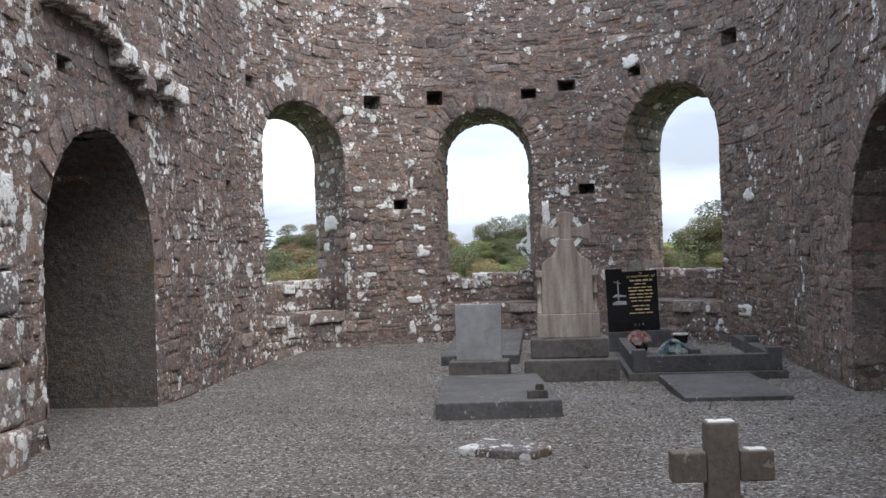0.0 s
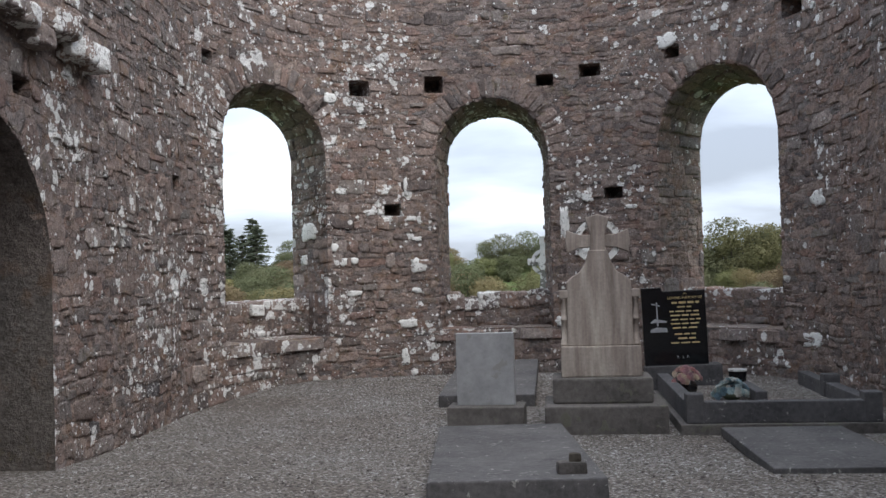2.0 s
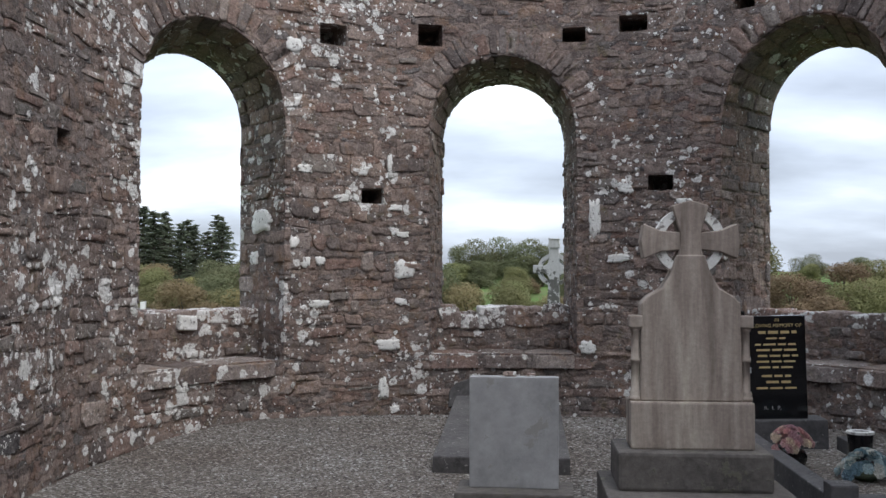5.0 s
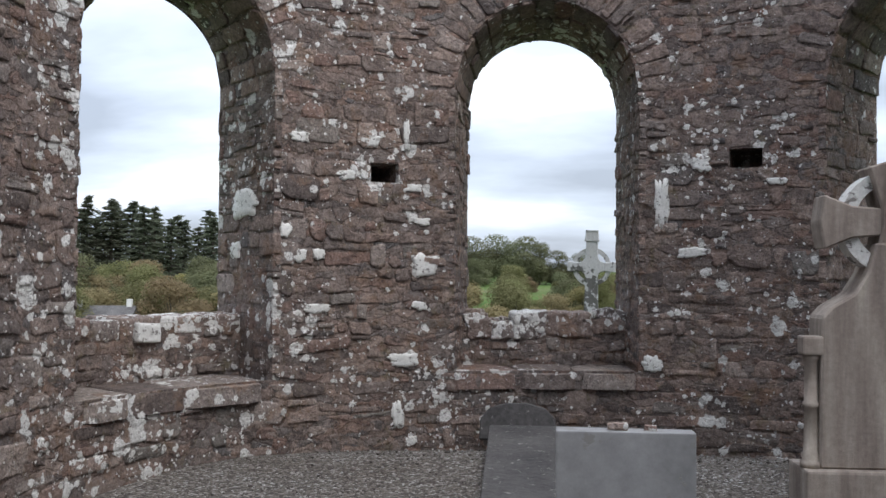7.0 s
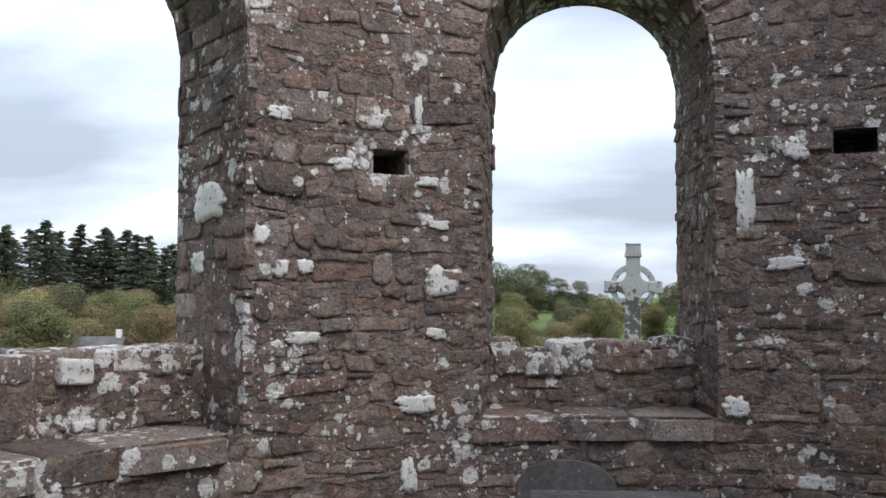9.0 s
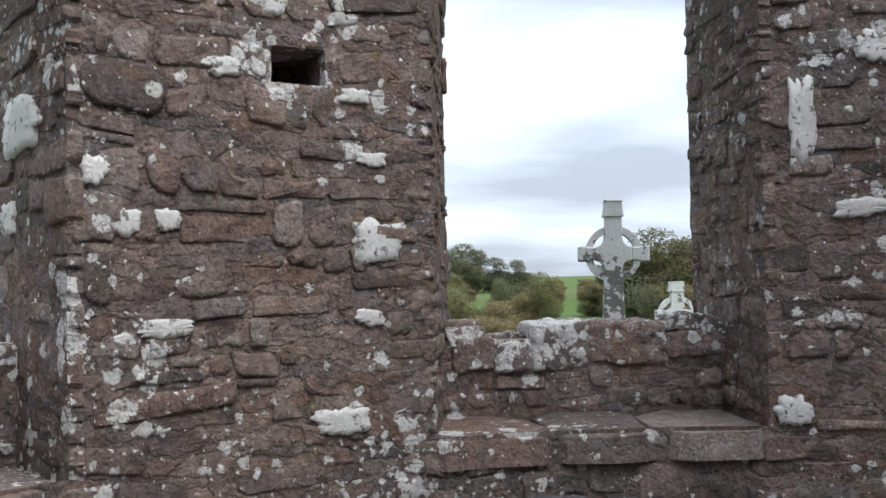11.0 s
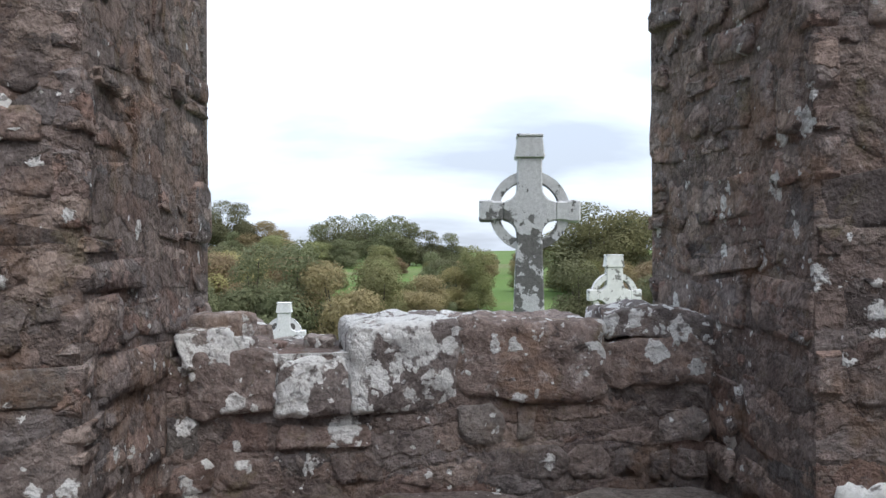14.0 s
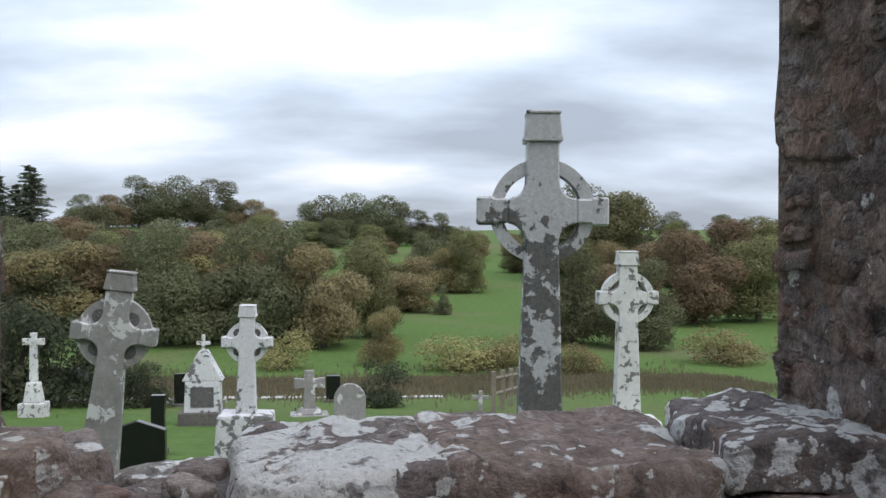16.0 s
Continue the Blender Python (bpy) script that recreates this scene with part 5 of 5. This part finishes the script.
EVERGREEN = leaf_material("evergreen_leaves", (0.040, 0.056, 0.030), (0.080, 0.105, 0.052))
kinds = [broadleaf(1, LEAF_DARK, "dark green broadleaf tree on the hillside", low=0.07, count=16000, size=0.105), broadleaf(2, LEAF_GREEN, "full green broadleaf tree in a hedgerow", low=0.07, count=16000, size=0.105),
         broadleaf(3, LEAF_BROWN, "broadleaf tree turning brown in autumn", low=0.06, count=16000, size=0.105), broadleaf(4, LEAF_YELLOW, "yellow-green broadleaf tree on the slope", low=0.06, count=16000, size=0.105),
         broadleaf(5, LEAF_DARK, "spreading dark oak with gaps in its crown", 8, 4.4, 0.16, 16500, 0.11), conifer(6, NEEDLES),
         broadleaf(7, LEAF_YELLOW, "low yellow-green shrub in rough grass", 2.4, 1.7, 0.02, 2600, 0.07, "bush"), broadleaf(8, EVERGREEN, "low dark evergreen shrub by graves", 2.4, 1.3, 0.02, 3600, 0.055, "bush")]
planted = set()
trng = random.Random(11)


def plant(k, x, y, height, wide=1.0):
    src = kinds[k]
    h0 = 10.0 if k == 5 else (2.4 if k > 5 else 8.0)
    m = pose(x, y, ground_z(x, y) - 0.1, 0, 0, trng.uniform(0, 360))
    if k not in planted:
        planted.add(k)
        src.matrix_world = m
        ob = src
    else:
        ob = copy_thing(src, m)
    s = height / h0
    ob.scale = (s * wide, s * wide, s)


def skyline(k, az, el, d, w):
    """Plants a tree at a bearing and distance from the apse whose top stands at the given elevation in degrees."""
    x, y = -1 + d * math.sin(radians(az)), 10 + d * math.cos(radians(az))
    plant(k, x, y, max(1.2, 1.5 + d * math.tan(radians(el)) - ground_z(x, y) + 0.1), w)


# skyline trees: kind, bearing, elevation of the top, distance, breadth
for k, az, el, d, w in ((0, -18.6, 2.2, 170, 1.5), (2, -17.2, 2.4, 168, 1.5), (0, -15.6, 3.2, 170, 1.25), (4, -13.9, 3.3, 170, 1.3), (4, -12.2, 3.15, 170, 1.2), (0, -11.0, 3.0, 170, 1.1), (2, -9.9, 2.2, 168, 1.4), (2, -9.0, 1.7, 165, 1.5),
                        (0, -6.6, 1.8, 168, 1.4), (4, -5.4, 2.3, 168, 1.35), (4, -4.0, 2.4, 168, 1.3), (4, -2.6, 2.3, 168, 1.3), (0, -1.6, 1.9, 168, 1.2), (0, -0.4, 1.45, 168, 1.4), (0, 0.8, 1.3, 168, 1.3),
                        (4, 8.6, 2.9, 104, 1.35), (1, 9.8, 2.6, 100, 1.3), (0, 10.9, 2.0, 102, 1.3), (1, 7.6, 2.1, 106, 1.3), (4, 13.4, 1.35, 190, 1.5), (2, 15.4, 1.3, 96, 1.5), (1, 17.0, 1.2, 100, 1.5), (2, 18.6, 1.1, 104, 1.5), (0, 21.0, 1.6, 110, 1.4), (1, 24.0, 2.0, 115, 1.4), (0, 27.5, 2.4, 120, 1.4), (2, 31.0, 2.4, 125, 1.4)):
    skyline(k, az, el, d, w)
# a hedge along the crest
for i in range(58):
    x = -120 + i * 4.3
    if -36 < x < -26 or trng.random() < 0.15:
        continue
    plant(trng.choice((0, 0, 1, 2)), x, 196 + trng.uniform(-5, 5), trng.uniform(1.2, 2.0), trng.uniform(1.4, 2.0))
# spruces on the left
for i in range(34):
    az = -38 + i * 0.53 + trng.uniform(-0.3, 0.3)
    skyline(5, az, trng.uniform(2.9, 4.6) if az < -22.5 else trng.uniform(2.5, 3.7), 122 + trng.uniform(-6, 8), trng.uniform(1.2, 1.8))
# woodland on the left slope
for i in range(150):
    az, d = trng.uniform(-40, -5.5), trng.uniform(62, 118)
    if az > -9 and d > 80:
        continue
    skyline(trng.choice((0, 0, 0, 1, 2, 2, 3, 4)), az, trng.uniform(-1.2, 1.0) + (0.5 if az < -17 else 0.0) - (95 - d) * 0.012, d, trng.uniform(1.05, 1.45))
# hedgerow trees of the middle distance
for k, x, y, h, w in ((0, -14.5, 66, 6.6, 1.0), (0, -11.2, 68, 6.4, 1.0), (0, -8.6, 66, 6.5, 1.0), (2, -6.3, 65, 6.0, 1.0), (1, -4.3, 70, 5.5, 1.0), (3, -3.0, 58, 2.9, 0.9), (6, -7.2, 57, 2.0, 1.1), (6, 0.2, 56, 1.9, 1.5), (6, 2.2, 57, 1.8, 1.5), (1, 2.5, 100, 6, 0.8), (0, 0, 84, 2.2, 0.8),
                      (0, 6.6, 66, 5.4, 1.1), (0, 9.8, 64, 4.6, 1.1), (2, 15.5, 76, 6.6, 1.2), (2, 12.8, 80, 5.6, 1.3), (1, 20, 78, 5.8, 1.3), (3, 24, 70, 5.6, 1.3), (0, 29, 76, 6.4, 1.3), (3, 35, 70, 6, 1.3), (1, 42, 76, 9, 1.2), (0, 49, 72, 9, 1.2), (2, 57, 76, 8, 1.2), (6, 5, 55, 1.6, 1.4), (6, 12, 58, 2.0, 1.5), (1, 64, 74, 8, 1.3),
                      (6, 17, 60, 2.4, 1.4), (6, 21, 62, 2.6, 1.5), (3, 13, 88, 5.5, 1.1), (1, 33, 92, 7, 1.2), (0, -1.5, 120, 4.5, 1.1), (1, -8, 128, 4, 1.3), (0, 14, 130, 4.5, 1.3), (2, 5, 140, 3.5, 1.3), (0, 22, 150, 5, 1.3)):
    plant(k, x, y, h, w)
# scrub and hedges across the slope
for i in range(70):
    y = trng.choice((86, 104, 124, 148, 168)) + trng.uniform(-3, 3)
    x = trng.uniform(-0.24 * y, 0.42 * y)
    plant(trng.choice((0, 0, 1, 2, 3)), x, y, trng.uniform(2.0, 4.6), trng.uniform(1.2, 1.8))
# shrubs by the graveyard
for k, x, y, h, w in ((7, -9.6, 37.2, 2.5, 1.0), (7, -11.0, 38.5, 2.6, 1.1), (7, -7.3, 36.6, 1.3, 1.1), (7, -2.0, 36.5, 1.3, 1.2), (7, -12.2, 37.5, 2.9, 1.2), (7, -13.8, 38, 3.1, 1.2), (7, -10.3, 36.4, 2.9, 1.0), (7, -8.3, 37.0, 2.0, 1.1), (7, -11.6, 36.2, 3.0, 1.1)):
    plant(k, x, y, h, w)


# ---- rushes, path, far house ----
def rushes():
    rnd = random.Random(21)
    verts, faces = [], []
    for _ in range(60000):
        x = rnd.uniform(-28, 10)
        y = 48 + 1.5 * math.sin(x * 0.3) + rnd.gauss(0, 3.4)
        z = ground_z(x, y)
        a = rnd.uniform(0, 6.28)
        h, w = rnd.uniform(0.08, 0.30) * (0.75 + 0.5 * noise.noise((x * 0.35, y * 0.35, 2))), rnd.uniform(0.012, 0.035)
        dx, dy = math.cos(a) * w, math.sin(a) * w
        lx, ly = rnd.uniform(-0.25, 0.25) * h, rnd.uniform(-0.25, 0.25) * h
        i = len(verts)
        verts += [(x - dx, y - dy, z - 0.05), (x + dx, y + dy, z - 0.05), (x + dx * 0.6 + lx * 0.5, y + dy * 0.6 + ly * 0.5, z + h * 0.6), (x - dx * 0.6 + lx * 0.5, y - dy * 0.6 + ly * 0.5, z + h * 0.6), (x + lx, y + ly, z + h)]
        faces += [(i, i + 1, i + 2, i + 3), (i + 3, i + 2, i + 4)]
    ob = link_mesh("rushes", verts, faces, leaf_material("dry_rushes", (0.120, 0.112, 0.056), (0.185, 0.168, 0.086)))
    tagged(ob, "band of tall straw-coloured rushes beyond the graves", "rushes", kind="stuff")


rushes()
PATHSTONE = speckled("pale_path", (0.30, 0.29, 0.27), (0.45, 0.44, 0.42), 6, 0.95, 0.4)
rows = []
for i in range(40):
    x = -24 + i * 0.6
    y = 40.2 + 0.9 * math.sin(x * 0.16 + 1)
    rows.append([(x, y - 0.55, ground_z(x, y - 0.55) + 0.025), (x, y + 0.55, ground_z(x, y + 0.55) + 0.025)])
v, f = loft(rows)
tagged(link_mesh("path", v, f, PATHSTONE), "pale gravel footpath through the grass", "path", kind="structure")

house = thing("house", "low far house with slate roof and white chimneys", "house", pose(-31, 66, ground_z(-31, 66) + 1.2, 0, 0, 12) @ Matrix.Scale(0.55, 4))
RENDERED = speckled("white_render", (0.55, 0.55, 0.53), (0.70, 0.70, 0.68), 4, 0.9, 0.1)
part("wall", block(-5, 5, -3, 3, -3.0, 2.5, 0), RENDERED, house)
rb = prism([(-3.3, 2.4), (3.3, 2.4), (0, 4.0)], -5.3, 5.3, 0)
bmesh.ops.rotate(rb, verts=rb.verts, cent=(0, 0, 0), matrix=Matrix.Rotation(radians(90), 3, "Z"))
roof = part("roof", rb, SLATE, house, "dark slate gable roof")
for x in (-1.5, 4.2):
    part("chimney", block(x, x + 0.6, -0.35, 0.35, 3.5, 4.75, 0.02), RENDERED, roof, "white rendered chimney")


# ---- more graves outside ----
def upright_stone(x, y, w, h, material, label, shape="round", rz=0.0):
    t = thing("headstone", label, "headstone", pose(x, y, ground_z(x, y) - 0.05, 0, 0, rz), "headstones outside")
    if shape == "round":
        out = [(-w / 2, 0), (w / 2, 0), (w / 2, h - w / 2)] + [(math.cos(radians(a)) * w / 2, h - w / 2 + math.sin(radians(a)) * w / 2) for a in range(15, 180, 15)] + [(-w / 2, h - w / 2)]
    elif shape == "gable":
        out = [(-w / 2, 0), (w / 2, 0), (w / 2, h * 0.86), (0, h), (-w / 2, h * 0.86)]
    else:
        out = [(-w / 2, 0), (w / 2, 0), (w / 2, h), (-w / 2, h)]
    part("tablet", prism(out, -0.06, 0.06, 0.006), material, t)
    part("base", block(-w * 0.62, w * 0.62, -0.16, 0.16, -0.2, 0.12, 0.01), PLINTH, t)
    return t


upright_stone(-4.15, 25.0, 0.60, 0.72, POLISH, "polished black gabled headstone in the graveyard", "gable", 4)
upright_stone(-4.6, 27.5, 0.18, 0.85, POLISH, "narrow polished black headstone behind another", "flat", 4)
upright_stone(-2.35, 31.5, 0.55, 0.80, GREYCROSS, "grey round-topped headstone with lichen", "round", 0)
upright_stone(-6.6, 37.0, 0.36, 0.8, POLISH, "small black headstone in the grass", "flat", 8)
upright_stone(-5.2, 37.5, 0.30, 0.7, POLISH, "small black headstone far off", "flat", 0)
upright_stone(-9.4, 38.5, 0.5, 0.9, KERB, "dark leaning headstone by the path", "flat", 20)
upright_stone(-3.3, 38.5, 0.34, 0.7, POLISH, "small dark headstone near the path", "flat", 0)


def plain_cross(x, y, height, span, w, material, label, pedestal=0.0, rz=0.0):
    t = thing("grave_cross", label, "cross", pose(x, y, ground_z(x, y) - 0.05, 0, 0, rz), "crosses in the graveyard")
    zc = height - span * 0.42
    part("shaft", prism([(-w * 0.62, pedestal * 0.9), (w * 0.62, pedestal * 0.9), (w * 0.45, height), (-w * 0.45, height)], -w * 0.4, w * 0.4, 0.008), material, t)
    for s in (-1, 1):
        part("arm", prism([(s * w * 0.4, zc - w * 0.42), (s * span / 2, zc - w * 0.52), (s * span / 2, zc + w * 0.52), (s * w * 0.4, zc + w * 0.42)][::s], -w * 0.4, w * 0.4, 0.008), material, t)
    if pedestal:
        part("pedestal", block(-w * 1.9, w * 1.9, -w * 1.6, w * 1.6, -0.2, pedestal * 0.45, 0.02), material, t)
        part("pedestal_cap", block(-w * 1.35, w * 1.35, -w * 1.1, w * 1.1, pedestal * 0.45, pedestal, 0.04, (w * 0.4, w * 0.3)), material, t)
    return t


plain_cross(-8.8, 34.0, 1.72, 0.42, 0.13, PALECROSS, "small white cross on a bell-shaped pedestal", 0.75)
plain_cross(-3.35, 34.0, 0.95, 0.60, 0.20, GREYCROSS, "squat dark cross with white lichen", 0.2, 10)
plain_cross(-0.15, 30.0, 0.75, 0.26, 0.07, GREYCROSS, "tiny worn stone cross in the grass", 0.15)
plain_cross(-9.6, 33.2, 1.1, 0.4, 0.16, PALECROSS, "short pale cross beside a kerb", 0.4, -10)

tomb = thing("grave_monument", "pale gabled grave monument topped by a small cross", "monument", pose(-5.0, 32.0, ground_z(-5, 32) - 0.05, 0, 0, 6), "crosses in the graveyard")
part("plinth", block(-0.42, 0.42, -0.3, 0.3, -0.2, 0.30, 0.02), PLINTH, tomb)
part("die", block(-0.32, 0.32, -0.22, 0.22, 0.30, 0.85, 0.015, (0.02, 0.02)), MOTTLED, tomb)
part("panel", block(-0.20, 0.20, -0.235, -0.22, 0.40, 0.75, 0.004), SLATE, tomb)
part("spire", prism([(-0.36, 0.85), (0.36, 0.85), (0.22, 1.10), (0.07, 1.38), (-0.07, 1.38), (-0.22, 1.10)], -0.2, 0.2, 0.012), MOTTLED, tomb)
part("finial", prism([(-0.03, 1.38), (0.03, 1.38), (0.03, 1.48), (0.12, 1.48), (0.12, 1.54), (0.03, 1.54), (0.03, 1.66), (-0.03, 1.66), (-0.03, 1.54), (-0.12, 1.54), (-0.12, 1.48), (-0.03, 1.48)], -0.03, 0.03, 0.004), PALECROSS, tomb)

low_wall = thing("low_wall", "long low white-capped kerb wall behind the graves", "wall", kind="structure")
for i in range(8):
    x = -15 + i * 1.15
    part("kerb_block", block(x, x + 1.13, 38.0, 38.2, ground_z(x, 38.1) - 0.2, ground_z(x, 38.1) + 0.10, 0.01), GREYCROSS, low_wall)

fence = thing("fence", "short weathered wooden fence beside the path", "fence")
TIMBER = speckled("grey_timber", (0.13, 0.11, 0.085), (0.23, 0.20, 0.16), 18, 0.9, 0.5)
for i in range(6):
    x, y = 0.35 + i * 0.28, 34.5 + i * 1.2
    part("post", block(x - 0.05, x + 0.05, y - 0.05, y + 0.05, ground_z(x, y) - 0.2, ground_z(x, y) + 0.85, 0.01), TIMBER, fence)
    if i < 5:
        for hgt in (0.38, 0.70):
            bm = bmesh.new()
            x1, y1 = x + 0.28, y + 1.2
            limb(bm, (x, y, ground_z(x, y) + hgt), (x1, y1, ground_z(x1, y1) + hgt), 0.035, 0.035, 6)
            part("rail", bm, TIMBER, fence)

poles = thing("utility_pole", "thin wooden utility pole with crossbars", "pole", pose(20.2, 112, ground_z(20.2, 112)))
part("pole", block(-0.09, 0.09, -0.09, 0.09, -0.3, 4.4, 0.02), TIMBER, poles)
for z in (3.5, 4.0):
    part("crossbar", block(-0.55, 0.55, -0.05, 0.05, z, z + 0.1, 0.01), TIMBER, poles)


# ---- flowers and small things on the graves ----
def posy(x, y, z, r, petals, label, pot):
    """A bunch of round blooms over a dark bowl."""
    rnd = random.Random(int(x * 100))
    t = thing("flower_bunch", label, "flowers", pose(x, y, z))
    bm = bmesh.new()
    bmesh.ops.create_uvsphere(bm, u_segments=16, v_segments=9, radius=r * (0.78 if pot else 0.5))
    for v in bm.verts:
        v.co.z = max(v.co.z * 0.75 + r * 0.5, 0.0) if pot else max(v.co.z * 0.5 + r * 0.2, 0)
    part("bowl", bm, POLISH if pot else NEEDLES, t)
    for i in range(60):
        a, q = rnd.uniform(0, 6.28), rnd.uniform(0, 1) ** 0.6
        cx, cy, cz = math.cos(a) * q * r, math.sin(a) * q * r, (r * 0.95 if pot else r * 0.22) + (1 - q * q) * r * 0.85
        verts, faces = [], []
        way = Vector((math.cos(a) * q * 1.3, math.sin(a) * q * 1.3, 0.25 + (1 - q) * 1.0) ).normalized()
        turn = way.to_track_quat("Z", "Y").to_matrix()
        for layer, (pr, lift) in enumerate(((0.20, 0.0), (0.145, 0.06), (0.08, 0.10))):
            for j in range(6):
                b = 6.28 * j / 6 + layer * 0.5
                c, s2 = math.cos(b), math.sin(b)
                k, pr2 = len(verts), pr * r
                for px, py, pz in ((0, 0, lift * r), ((c - s2 * 0.5) * pr2, (s2 + c * 0.5) * pr2, lift * r + 0.14 * r), (c * pr2 * 1.2, s2 * pr2 * 1.2, lift * r + 0.08 * r), ((c + s2 * 0.5) * pr2, (s2 - c * 0.5) * pr2, lift * r + 0.14 * r)):
                    verts.append(tuple(Vector((cx, cy, cz)) + turn @ Vector((px, py, pz))))
                faces.append((k, k + 1, k + 2, k + 3))
        link_mesh("bloom", verts, faces, rnd.choice(petals), t)
    return t


PINK = [leaf_material("pink_petals", (0.34, 0.14, 0.16), (0.52, 0.34, 0.33)), leaf_material("dusky_petals", (0.34, 0.11, 0.15), (0.60, 0.36, 0.30))]
PINK += [leaf_material("cream_petals", (0.50, 0.42, 0.30), (0.66, 0.56, 0.42)), PINK[0]]
BLUE = [leaf_material("blue_petals", (0.22, 0.32, 0.38), (0.44, 0.52, 0.55)), leaf_material("white_petals", (0.50, 0.50, 0.46), (0.66, 0.66, 0.60)), leaf_material("deep_blue_petals", (0.10, 0.17, 0.24), (0.20, 0.30, 0.40))]
posy(1.66, 11.30, 0.05, 0.17, PINK, "faded pink artificial flowers in a black bowl", True)
posy(2.12, 10.85, 0.05, 0.19, BLUE, "blue and white artificial flowers on grave gravel", False)
pot = thing("grave_vase", "short black vase with a pale rim on the grave", "vase", pose(2.28, 11.6, 0.05))
bm = bmesh.new()
bmesh.ops.create_cone(bm, cap_ends=True, segments=20, radius1=0.085, radius2=0.105, depth=0.24, matrix=Matrix.Translation((0, 0, 0.12)))
part("bowl", bm, POLISH, pot)
part("rim", ring(0, 0, 0.07, 0.11, 0, 0.02, steps=20), LICHEN, pot)
pot.children[1].matrix_local = pose(0, 0, 0.262, -90, 0, 0)
planter = thing("planter", "small weathered stone planter with a dead plant", "planter", pose(0.52, 6.25, 0.15, 0, 0, 12))
part("trough", rough_block(0, 0, 0.04, 0.20, 0.12, 0.09, 0, 0.008, 2, 9), PLINTH, planter)
part("plant", rough_block(0.02, 0, 0.10, 0.07, 0.06, 0.08, 0, 0.02, 2, 4), BARK, planter)
for x, y, z, sx in ((-0.50, 9.66, 0.925, 0.09), (-0.36, 9.67, 0.922, 0.05)):
    st = thing("pebble", "small rough stone lying on a headstone", "stone", pose(x, y, z))
    part("stone", rough_block(0, 0, 0, sx, 0.05, 0.03, 0, 0.012, 2, int(x * -50)), COPING, st)
